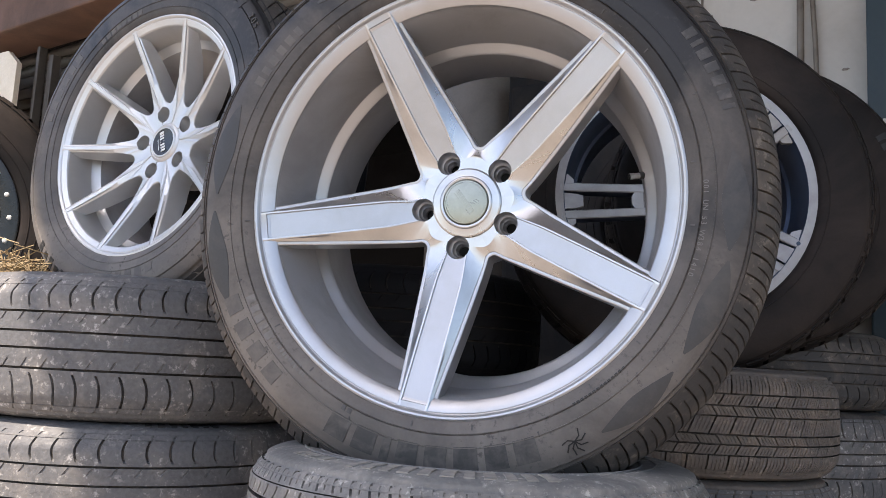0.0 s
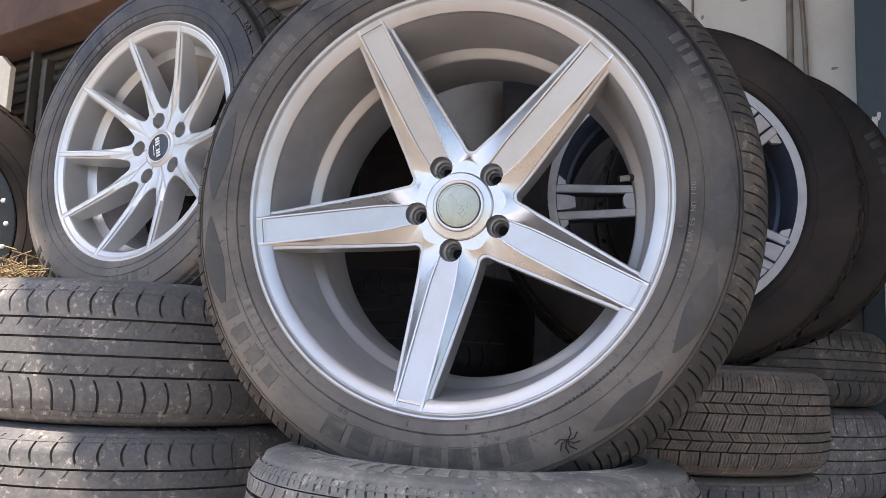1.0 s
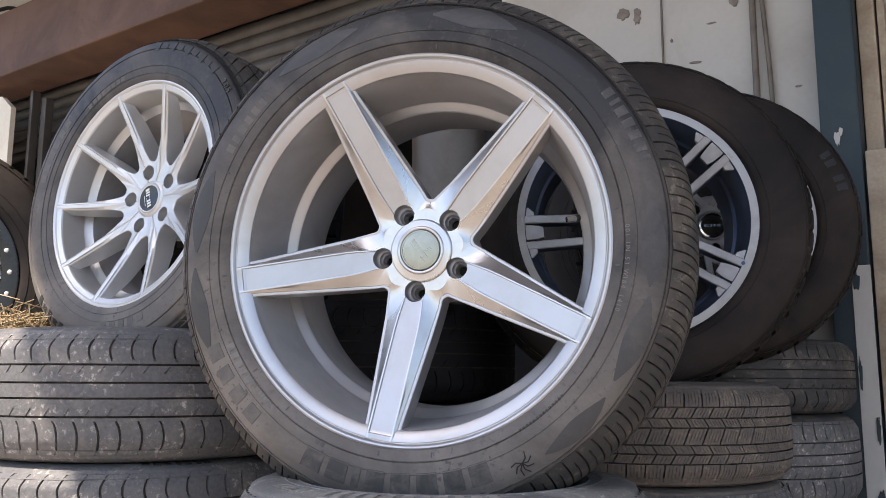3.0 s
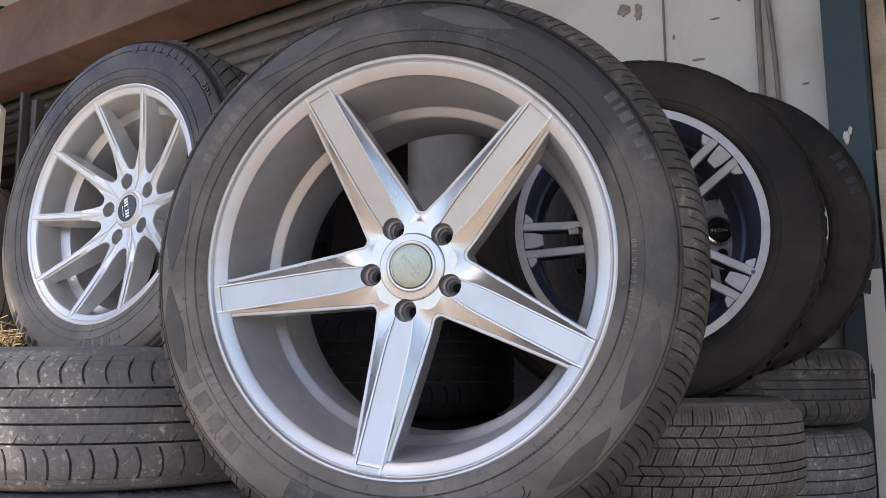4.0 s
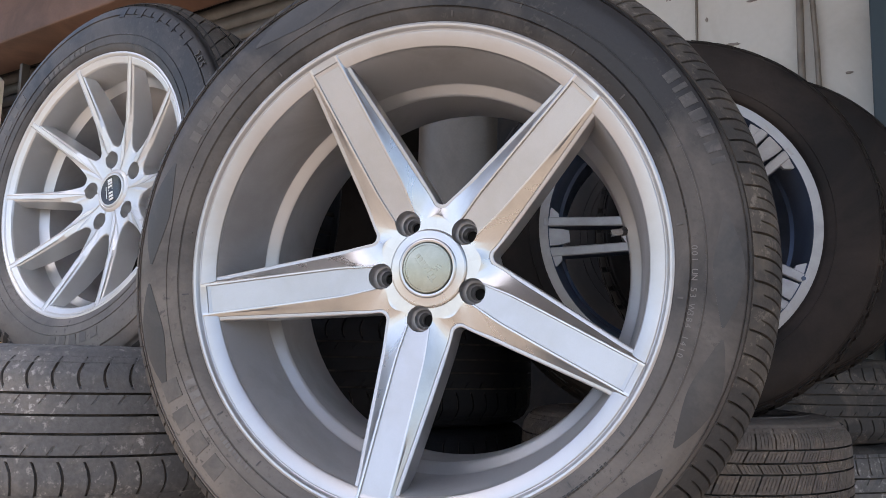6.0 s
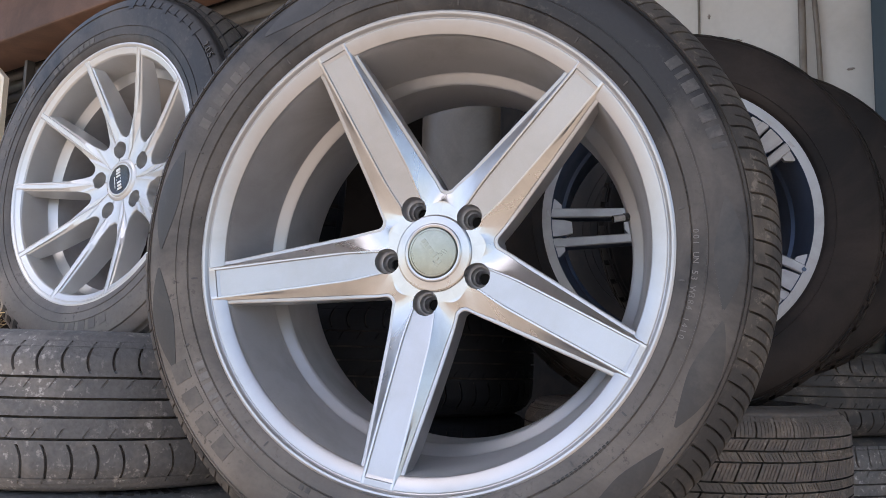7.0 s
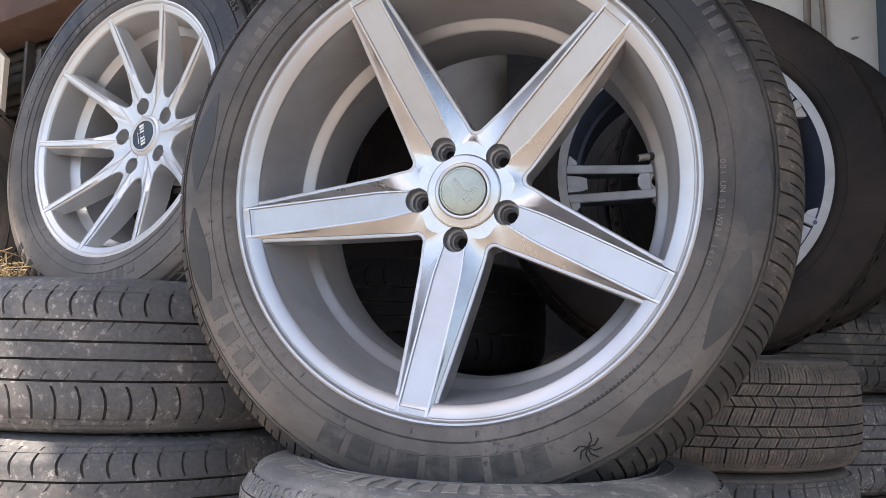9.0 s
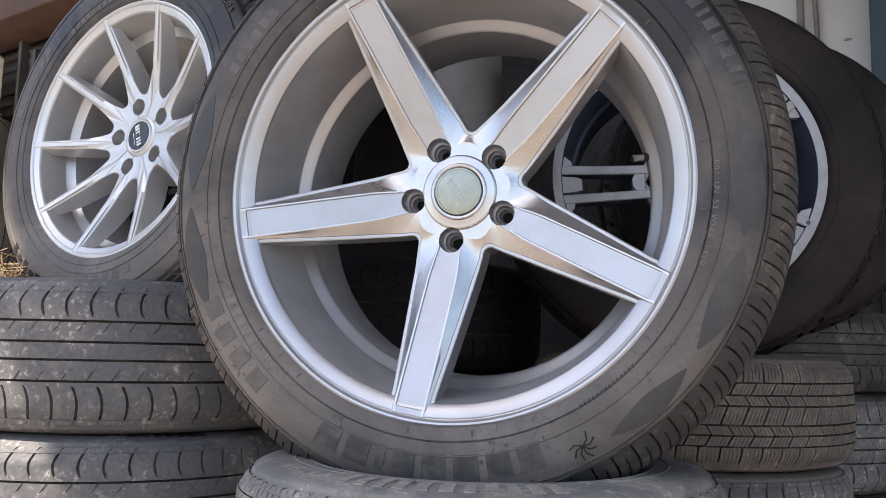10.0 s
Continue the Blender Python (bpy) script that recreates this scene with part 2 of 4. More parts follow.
def tube_mesh(name, path, radius, mat, n=12):
    """A round bar along a list of points."""
    verts, faces = [], []
    path = [Vector(p) for p in path]
    for i, p in enumerate(path):
        d = (path[min(i + 1, len(path) - 1)] - path[max(i - 1, 0)]).normalized()
        u = d.cross(Vector((0.31, 0.87, 0.38))).normalized()
        v = d.cross(u)
        verts += [p + radius * (math.cos(2 * math.pi * k / n) * u + math.sin(2 * math.pi * k / n) * v) for k in range(n)]
    for i in range(len(path) - 1):
        for k in range(n):
            w = (k + 1) % n
            faces.append((i * n + k, i * n + w, (i + 1) * n + w, (i + 1) * n + k))
    faces += [tuple(range(n)), tuple(range((len(path) - 1) * n, len(path) * n))]
    return tidy(solid(name, verts, faces, mat))


def carved(me, cutters):
    """The mesh with round holes: cutters are (x, y, z0, z1, radius)."""
    work = bpy.data.objects.new("work", me)
    scene.collection.objects.link(work)
    tools = []
    for x, y, z0, z1, r in cutters:
        tool = bpy.data.objects.new("tool", spun("tool", [(0, z0), (r, z0), (r, z1), (0, z1)], me.materials[0], 32))
        tool.location = (x, y, 0)
        scene.collection.objects.link(tool)
        tools.append(tool)
        mod = work.modifiers.new("hole", "BOOLEAN")
        mod.operation, mod.solver, mod.object = "DIFFERENCE", "EXACT", tool
    bpy.context.view_layer.update()
    out = bpy.data.meshes.new_from_object(work.evaluated_get(bpy.context.evaluated_depsgraph_get()))
    for o in (work, *tools):
        bpy.data.objects.remove(o)
    out.name = me.name
    out.polygons.foreach_set("use_smooth", [True] * len(out.polygons))
    out.set_sharp_from_angle(angle=radians(13))
    return out


# ---- tyres ----
SHOULDER = {}                                   # extra rounding of the shoulder, by outer radius


def side_points(bead, outer, half):
    h = outer - bead
    if outer in SHOULDER:
        return [(bead, half * 0.90), (bead + 0.004, half * 0.945), (bead + 0.16 * h, half * 0.985), (bead + 0.36 * h, half), (bead + 0.52 * h, half * 0.995), (outer - 0.042, half * 0.975), (outer - 0.034, half * 0.945), (outer - 0.030, half * 0.90)]
    return [(bead, half * 0.90), (bead + 0.004, half * 0.945), (bead + 0.16 * h, half * 0.985), (bead + 0.40 * h, half), (bead + 0.62 * h, half * 0.985),
            (bead + 0.78 * h, half * 0.93), (outer - 0.019, half * 0.865), (outer - 0.0095, half * 0.79)]


def side_height(bead, outer, half, r):
    pts = curve_through(side_points(bead, outer, half), 6)
    return float(np.interp(r, [p[0] for p in pts], [p[1] for p in pts]))


def casing(bead, outer, half, mat, ridges=(0.17, 0.34, 0.86)):
    """Both sidewalls and the inner liner as one closed skin, with raised rings at parts of the sidewall's height."""
    pts = []
    for r, z in curve_through(side_points(bead, outer, half), 6):
        pts.append((r, z))
    h = outer - bead
    for f in ridges:
        r = bead + f * h
        for dr, dz in ((-0.0012, 0.0), (-0.0005, 0.0011), (0.0005, 0.0011), (0.0012, 0.0)):
            pts.append((r + dr, side_height(bead, outer, half, r + dr) + dz))
    pts.sort()
    liner = [(bead - 0.003, half * 0.86), (bead, half * 0.80), (bead + 0.25 * h, half * 0.90), (bead + 0.6 * h, half * 0.88), (outer - 0.02, half * 0.72), (outer - 0.017, half * 0.3)]
    prof = pts[::-1] + liner
    full = prof + [(r, -z) for r, z in prof[::-1]]
    return spun("sidewall", full, mat, 112, closed=False)


def tread(outer, half, blocks, ribs, cuts, mats, depth=0.007, width=0.16, slits=0, crown=0.005):
    """The running surface. ribs: (z0, z1, cut, offset, lean, bow) as parts of the half width; cut: the depth of its cross grooves as a part of
    depth; lean and bow slant and bend them. grooves lie between the ribs. slits: fine cuts in each block of a rib whose number stands in cuts."""
    rows = []
    extra = SHOULDER.get(outer, 0.0)
    hw = half * (0.945 if extra else 0.86)
    def crest(z):
        q = abs(z) / hw
        return outer - crown * q ** 2.2 - max(0, q - 0.78) * 0.045 * (not extra) - extra * max(0, (q - 0.52) / 0.48) ** 2
    for n, (z0, z1, cut, off, lean, bow, *reach) in enumerate(ribs):
        f_from, f_to, g_from, g_to, arc = (*reach, *(-1, 2, 9, 9, 0.0)[len(reach):])
        steps = 12 if bow or arc else 8 if reach else 4
        if n:
            rows.append((z0 * hw, crest(z0 * hw) - depth, 0, off, 0, 1))
        for s in range(steps + 1):
            f = s / steps
            z = (z0 + (z1 - z0) * f) * hw
            fine = 0.0011 if n in cuts and 0 < s < steps else 0.0
            rows.append((z, crest(z), cut * depth if cut and f_from <= f <= f_to else 0, off + lean * f + bow * (f * f if z0 + z1 > 0 else (1 - f) ** 2) + arc * (2 * f - 1) ** 2, fine, 0, 0.55 * cut * depth if g_from <= f <= g_to else 0))
        if n < len(ribs) - 1:
            rows.append((z1 * hw, crest(z1 * hw) - depth, 0, off + lean + (bow if z0 + z1 > 0 else 0), 0, 1))
    rows.insert(0, (-half * (0.90 if extra else 0.80), outer - (0.040 if extra else 0.022), 0, rows[0][3], 0, 1))
    rows.append((half * (0.90 if extra else 0.80), outer - (0.040 if extra else 0.022), 0, rows[-1][3], 0, 1))
    cols = [(0.0, 0, 0), (0.02, 1, 0), (width, 1, 0), (width + 0.02, 0, 0)]
    for s in range(slits):
        p = width + 0.02 + (1 - width - 0.02) * (s + 1) / (slits + 1)
        cols += [(p - 0.028, 0, 0), (p - 0.02, 0, 1), (p + 0.02, 0, 1), (p + 0.028, 0, 0)]
    if any(rib[8:9] and rib[8] < 2 for rib in ribs):
        cols += [(0.50, 0, 0), (0.52, 2, 0), (0.58, 2, 0), (0.60, 0, 0), (0.8, 0, 0)]
    elif not slits:
        cols += [(width + 0.02 + (1 - width - 0.02) * 0.5, 0, 0)]
    k, total = len(cols), len(cols) * blocks
    verts = []
    for z, r, cut, off, fine, floor, *second in rows:
        for b in range(blocks):
            for p, deep, slit in cols:
                a = 2 * math.pi * (b + p + off) / blocks
                q = r - cut * (deep == 1) - (second[0] if second and deep == 2 else 0) - fine * slit
                verts.append((q * math.cos(a), q * math.sin(a), z))
    faces, idx = [], []
    for i in range(len(rows) - 1):
        for j in range(total):
            w = (j + 1) % total
            faces.append((i * total + j, i * total + w, (i + 1) * total + w, (i + 1) * total + j))
            c = cols[j % k]
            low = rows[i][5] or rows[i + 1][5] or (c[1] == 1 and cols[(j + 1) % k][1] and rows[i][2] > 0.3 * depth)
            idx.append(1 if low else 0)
    return solid("tread", verts, faces, mats, idx, 30)


def arc_block(name, bead, outer, half, r0, r1, a0, a1, lift, mat, taper=0.0, n=8):
    """A raised patch on a sidewall between two radii and two angles (degrees). taper: narrows it towards its ends."""
    verts, faces = [], []
    rs = 4
    for i in range(n + 1):
        f = i / n
        a = radians(a0 + (a1 - a0) * f)
        shrink = 1 - taper * abs(2 * f - 1) ** 1.6
        mid, hr = (r0 + r1) / 2, (r1 - r0) / 2 * shrink
        for j in range(rs + 1):
            r = mid - hr + 2 * hr * j / rs
            z = side_height(bead, outer, half, r)
            for dz in (lift, -0.002):
                verts.append((r * math.cos(a), r * math.sin(a), z + dz))
    w = (rs + 1) * 2
    for i in range(n):
        for j in range(rs):
            p = i * w + j * 2
            faces.append((p, p + 2, p + w + 2, p + w))
        p = i * w
        faces.append((p, p + w, p + w + 1, p + 1))
        q = i * w + rs * 2
        faces.append((q, q + 1, q + w + 1, q + w))
    for i in (0, n):
        for j in range(rs):
            p = i * w + j * 2
            faces.append((p, p + 1, p + 3, p + 2))
    return tidy(solid(name, verts, faces, mat, smooth=30))


STYLES = {
    # ribs, cuts, blocks, depth, width, slits
    "road": ([(-1, -0.39, 0.66, 0, -0.12, 0, 0, 0.86, 9, 9, -0.26), (-0.355, -0.085, 0.28, 0.3, 0.5, 0, 0, 0.42), (-0.05, 0.175, 0.0, 0.1, 0, 0), (0.21, 0.475, 0.28, 0.6, 0.5, 0, 0.58, 1), (0.51, 1, 0.66, 0.2, 0.06, 0, 0.14, 1, 9, 9, 0.26)], (), 60, 0.0060, 0.10, 0),
    "eco": ([(-1, -0.60, 0.8, 0, 0.5, -0.5, 0, 0.85), (-0.55, -0.2, 0.5, 0.3, 0.6, 0), (-0.14, 0.2, 0.3, 0.1, -0.5, 0), (0.26, 0.55, 0.5, 0.6, 0.6, 0, 0.2, 0.8), (0.60, 0.80, 0.9, 0.2, 0.9, -0.45, 0.1, 0.9), (0.815, 1, 0.7, 0.6, -0.5, 0.3, 0.12, 1, 0.3, 0.9)], (), 78, 0.006, 0.13, 0),
    "winter": ([(-1, -0.63, 1, 0, 0.10, 0), (-0.60, -0.42, 1, 0.4, 0.25, 0), (-0.385, -0.22, 0.5, 0.7, -0.25, 0), (-0.185, 0.15, 1, 0.1, 0.35, 0), (0.185, 0.36, 0.5, 0.5, -0.25, 0), (0.395, 0.60, 1, 0.55, 0.3, 0), (0.635, 1, 1, 0.2, 0.12, 0)], (0, 1, 2, 3, 4, 5, 6), 54, 0.0070, 0.07, 4),
    "sport": ([(-1, -0.60, 0.8, 0, 0.5, -0.3), (-0.54, -0.06, 0.3, 0.3, 0.8, 0), (0.04, 0.34, 0.3, 0.6, 0.8, 0), (0.44, 1, 0.75, 0.2, 1.7, -0.85, 0.0, 0.92, 0.30, 0.80)], (), 92, 0.0070, 0.09, 0),
    "slant": ([(-1, -0.50, 1, 0, 1.6, 0), (-0.44, -0.06, 1, 1.7, 1.4, 0), (0.06, 0.44, 1, 3.0, -1.4, 0), (0.50, 1, 1, 1.5, -1.6, 0)], (), 66, 0.006, 0.11, 0),
    "block": ([(-1, -0.55, 1, 0, 0.2, 0), (-0.48, -0.05, 1, 0.4, 0.5, 0), (0.05, 0.48, 1, 0.1, -0.5, 0), (0.55, 1, 1, 0.2, 0.2, 0)], (), 48, 0.010, 0.24, 0),
}
SHOULDER[0.378] = 0.027
MADE = {}


def tyre_meshes(bead, outer, width, style, side, top, ridges=(0.17, 0.34, 0.86)):
    key = (ridges, bead, outer, width, style, side.name, top.name)
    if key not in MADE:
        ribs, cuts, blocks, depth, gap, slits = STYLES[style]
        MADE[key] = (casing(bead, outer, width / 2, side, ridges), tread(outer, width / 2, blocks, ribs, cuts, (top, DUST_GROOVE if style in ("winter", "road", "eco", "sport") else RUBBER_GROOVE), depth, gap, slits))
    return MADE[key]


def loose_tyre(m, bead, outer, width, style, side, top, label, group):
    ob = thing("tyre", m, label, "tyre", group)
    a, b = tyre_meshes(bead, outer, width, style, side, top)
    part("sidewall", a, ob)
    part("tread", b, ob)
    return ob


# ---- wheels ----
def loft(name, sections, mats, strip=None, smooth=25.0):
    """A closed bar through sections of equal length. strip: a material for each side of the section."""
    k = len(sections[0])
    verts = [v for s in sections for v in s]
    faces, idx = [], []
    for i in range(len(sections) - 1):
        for j in range(k):
            w = (j + 1) % k
            faces.append((i * k + j, i * k + w, (i + 1) * k + w, (i + 1) * k + j))
            idx.append(strip[j] if strip else 0)
    faces += [tuple(range(k)), tuple(range((len(sections) - 1) * k, len(sections) * k))]
    idx += [0, 0]
    me = solid(name, verts, faces, mats, idx, 0)
    bm = bmesh.new()
    bm.from_mesh(me)
    bmesh.ops.recalc_face_normals(bm, faces=bm.faces)
    bm.to_mesh(me)
    bm.free()
    if smooth:
        me.polygons.foreach_set("use_smooth", [True] * len(me.polygons))
        me.set_sharp_from_angle(angle=radians(smooth))
    return me


def star_spoke(name, n, hub, edge, fillet, xs, profile, mats, strip, flare=0.0, turn_in=0.014):
    """One spoke of n with its share of the hub, running along +x, with rounded crotches to both neighbours.
    edge: (x, half width) pairs; xs: stations along the spoke; profile(x, length, radius) gives the section from the axis to the edge as
    (distance, z) pairs and then the depth of the flank and of the back. strip: a material for each step of the section."""
    h = math.pi / n
    ex, ey = [e[0] for e in edge], [e[1] for e in edge]
    half = lambda x: float(np.interp(x, ex, ey))
    grid = np.linspace(ex[0], ex[-1], 4000)
    x0 = next(x for x in grid if half(x) <= x * math.tan(h))
    beta = h - math.atan((half(x0 + 0.004) - half(x0)) / 0.004)
    corner = Vector((x0, half(x0)))
    centre = corner + Vector((math.cos(h), math.sin(h))) * (fillet / math.sin(beta))
    rim_side, steps = [], 9
    for k in range(steps + 1):
        a = h + math.pi + (math.pi / 2 - beta) * k / steps
        rim_side.append(Vector((centre.x + fillet * math.cos(a), centre.y + fillet * math.sin(a))))
    last = rim_side[-1].x
    first = last + turn_in
    rim_side += [Vector((x, half(x))) for x in (last + turn_in * 0.35, last + turn_in * 0.7, first)]
    many = len(rim_side)
    rim_side += [Vector((x, half(x))) for x in xs if x > first + 0.002]
    verts, faces, idx = [], [], []
    for side in (1, -1):
        base = len(verts)
        k = 0
        for i, e in enumerate(rim_side):
            if i < many:
                a = h * (1 - i / (many - 1))
                c = Vector((hub * math.cos(a), hub * math.sin(a)))
            else:
                c = Vector((e.x - (first - hub) * max(0.0, 1 - (e.x - first) / 0.03), 0.0))
            way = (e - c)
            length = way.length
            way /= length
            section, flank, back = profile(e.x if i >= many else None, length, e.length)
            for d, dz in section:
                p = c + way * d
                verts.append((p.x, side * p.y, dz(p.length)))
            p = e + way * flare
            low = section[-1][1](e.length)
            verts.append((p.x, side * p.y, low - flank))
            verts.append((c.x, side * c.y, low - back))
            k = len(section) + 2
        for i in range(len(rim_side) - 1):
            for j in range(k if i < many - 1 else k - 1):
                w = (j + 1) % k
                faces.append((base + i * k + j, base + i * k + w, base + (i + 1) * k + w, base + (i + 1) * k + j))
                idx.append(strip[j] if i >= many - 1 or j > 1 else 1 if len(mats) > 1 else 0)
        for i in (0, len(rim_side) - 1):
            faces.append(tuple(base + i * k + j for j in range(k)))
            idx.append(0)
    me = solid(name, verts, faces, mats, idx, 0)
    bm = bmesh.new()
    bm.from_mesh(me)
    bmesh.ops.remove_doubles(bm, verts=bm.verts, dist=2e-5)
    bmesh.ops.recalc_face_normals(bm, faces=bm.faces)
    bm.to_mesh(me)
    bm.free()
    me.polygons.foreach_set("use_smooth", [True] * len(me.polygons))
    me.set_sharp_from_angle(angle=radians(27))
    return me


def bar_letters(parent, bead, outer, half, r0, r1, start, step, widths, lift, mat, split=False):
    """A row of plain raised bars along the sidewall, one for each character of a word. split: two strokes for each."""
    a = start
    sgn = 1 if step > 0 else -1
    for n, w in enumerate(widths):
        strokes = ((0.0, 0.36), (0.58, 1.0)) if split and w > 3 else ((0.0, 1.0),)
        for f0, f1 in strokes:
            part("raised_mark", arc_block("raised_mark", bead, outer, half, r0, r1, a + sgn * w * f0, a + sgn * w * f1, lift, mat, n=2), parent)
        a += sgn * (w + abs(step))


def words(parent, text, size, radius, start, lift, bead, outer, half, mat, outward=False, name="size_mark"):
    """Small raised characters along the sidewall, one mesh each; the angle falls from one to the next. outward: their feet point away from the axis."""
    pitch = math.degrees(size * 0.70 / radius)
    for k, ch in enumerate(text):
        if ch == " ":
            continue
        fc = bpy.data.curves.new(name, "FONT")
        fc.body, fc.size, fc.extrude, fc.align_x = ch, size, 0.0011, "CENTER"
        tmp = new(name, fc)
        bpy.context.view_layer.update()
        me = bpy.data.meshes.new_from_object(tmp.evaluated_get(bpy.context.evaluated_depsgraph_get()))
        bpy.data.objects.remove(tmp)
        me.materials.clear()
        me.materials.append(mat)
        ang = start + (pitch if outward else -pitch) * k
        part(name, me, parent, "", Matrix.Rotation(radians(ang), 4, "Z") @ Matrix.Translation((radius, 0, side_height(bead, outer, half, radius) + lift)) @ Matrix.Rotation(radians(90 if outward else -90), 4, "Z"))


def valve(parent, angle, r, z, length=0.032):
    """Rubber stem with a metal tip, standing on the barrel and leaning to the face."""
    a = radians(angle)
    base = Vector((r * math.cos(a), r * math.sin(a), z))
    inward = Vector((-math.cos(a), -math.sin(a), 0.55)).normalized()
    stem = part("valve_stem", tube_mesh("valve_stem", [base, base + inward * 0.006, base + inward * length * 0.6], 0.0052, RUBBER_GLOSS), parent, "black rubber valve stem")
    part("valve_tip", tube_mesh("valve_tip", [base + inward * length * 0.55, base + inward * length], 0.0042, CHROME), stem, "bright metal valve tip")
    part("valve_collar", spun("valve_collar", [(0.004, 0.004), (0.009, 0.003), (0.010, -0.002), (0.004, -0.003)], RUBBER_GLOSS, 20), stem, "", Matrix.Translation(base) @ inward.to_track_quat("Z", "Y").to_matrix().to_4x4())


def big_wheel(m):
    w = thing("car_wheel", m, "large silver five-spoke alloy wheel standing on a stacked tyre", "wheel", "car wheels on the stacks")
    bead, outer, half, mid = 0.270, 0.378, 0.130, -0.121
    # rim with stepped lip, deep barrel and inner ring
    prof = [(0.256, -0.238), (0.272, -0.240), (0.276, -0.234), (0.262, -0.222), (0.262, -0.016), (0.2700, -0.010), (0.2736, -0.0045), (0.2737, -0.0015), (0.2722, 0.0008), (0.2700, 0.0016), (0.2678, 0.0010), (0.2662, -0.0008),
            (0.2652, -0.0030), (0.2642, -0.0036), (0.2630, -0.0030), (0.2610, -0.0034), (0.2500, -0.0092), (0.2482, -0.0108), (0.2472, -0.0140), (0.2455, -0.0240), (0.2425, -0.0500), (0.2385, -0.080), (0.2352, -0.104), (0.2335, -0.106),
            (0.2240, -0.110), (0.2215, -0.113), (0.2190, -0.150), (0.2200, -0.190), (0.2260, -0.215), (0.2400, -0.228)]
    idx = [2 if n < 5 or 18 <= n <= 21 or n >= 25 else 1 if 14 <= n <= 17 else 0 for n in range(len(prof))]
    part("rim", spun("rim", prof, (SILVER, SILVER, BARREL), 160, idx, closed=True, smooth=28), w, "silver painted rim with a stepped lip")
    # spokes, each with a sunk satin panel and a lug hole at its foot
    def top(r):
        return -0.0545 + 0.0520 * max(0.0, (r - 0.060) / 0.2045) ** 1.10
    def section(x, length, r):
        panel = 0.0145 if x is None else float(np.interp(x, (0.06, 0.10, 0.16, 0.26), (0.0143, 0.0149, 0.0154, 0.0154)))
        sunk = 0.0 if x is None else 0.0019 if x < 0.2565 else -0.0004
        brim = 0.0 if x is None else 0.0006
        ramp = min(1, max(0, (r - 0.045) / 0.065))
        drop = 0.0022 + 0.0070 * ramp * ramp * (3 - 2 * ramp) - 0.0060 * min(1, max(0, (r - 0.11) / 0.15))
        ease = min(1.0, max(0.0, (0.266 - r) / 0.02))
        deep = 0.036 if r < 0.23 else 0.036 - (r - 0.23) * 0.8
        pts = [(0.0, -sunk), (panel, -sunk), (panel + 0.0009, brim), (panel + 0.0026, brim), (panel + 0.0036, 0.0), (panel + 0.55 * (length - 0.0052 - panel), -drop * 0.42), (length - 0.0052, -drop), (length - 0.0046, -drop - 0.0009 * ease),
               (length - 0.0016, -drop - 0.0012 * ease), (length - 0.0005, -drop - 0.0018 * ease), (length, -drop - 0.0032 * ease)]
        return [(d, lambda q, o=o: top(q) + o) for d, o in pts], deep * 0.9, deep
    edge = ((0.050, 0.0424), (0.0585, 0.0424), (0.0630, 0.0418), (0.0700, 0.0412), (0.0770, 0.0407), (0.086, 0.0400), (0.10, 0.0387), (0.125, 0.0367), (0.155, 0.0341), (0.20, 0.0301), (0.236, 0.0268), (0.246, 0.0263), (0.252, 0.0270), (0.257, 0.0288), (0.262, 0.0320), (0.270, 0.0380))
    stations = [0.080 + 0.0055 * k for k in range(14)] + [0.155 + 0.009 * k for k in range(10)] + [0.240, 0.244, 0.248, 0.251, 0.254, 0.2560, 0.2568, 0.259, 0.261, 0.2632]
    me = star_spoke("spoke", 5, 0.044, edge, 0.0085, stations, section, (SILVER, POLISHED, SATIN), (2, 1, 1, 1, 1, 1, 1, 0, 0, 0, 0, 0, 0))
    me = carved(me, [(0.0585, 0.0, -0.13, 0.02, 0.0152)])
    seat = spun("lug_seat", [(0.0151, -0.060), (0.0149, -0.068), (0.0134, -0.0705), (0.0118, -0.0715), (0.0108, -0.076), (0.0100, -0.0785), (0.0088, -0.0795), (0.0080, -0.088), (0.0070, -0.0890), (0.0070, -0.098), (0.0151, -0.098)], SILVER, 28, smooth=40)
    # Flat black disc: the darkness inside the bolt hole put into colour.
    bore_shade = spun("bore_shade", [(0.0, -0.0955), (0.0072, -0.0955)], HOLE, 20)
    for k in range(5):
        turn = Matrix.Rotation(radians(45 + 72 * k), 4, "Z")
        s = part("spoke", me, w, "silver spoke with a satin face and polished edges", turn)
        part("lug_seat", seat, s, "", Matrix.Translation((0.0585, 0, 0)))
        part("bore_shade", bore_shade, s, "", Matrix.Translation((0.0585, 0, 0)))
    part("hub_pad", spun("hub_pad", [(0.0, -0.099), (0.066, -0.099), (0.070, -0.104), (0.068, -0.145), (0.04, -0.15), (0.035, -0.104), (0.0, -0.104)], BARREL, 64), w)
    ring = spun("hub_ring", [(0.0295, -0.060), (0.0295, -0.0496), (0.0302, -0.0486), (0.0322, -0.0482), (0.0334, -0.0486), (0.0345, -0.0496), (0.0360, -0.0500), (0.0432, -0.0507), (0.0448, -0.0516), (0.0456, -0.0536), (0.0462, -0.066), (0.0295, -0.066)], POLISHED, 120, closed=True, smooth=30)
    nuts = [(0.0585 * math.cos(radians(45 + 72 * k)), 0.0585 * math.sin(radians(45 + 72 * k)), -0.13, 0.02, 0.0151) for k in range(5)]
    part("hub_ring", carved(ring, nuts), w, "polished ring round the centre cap")
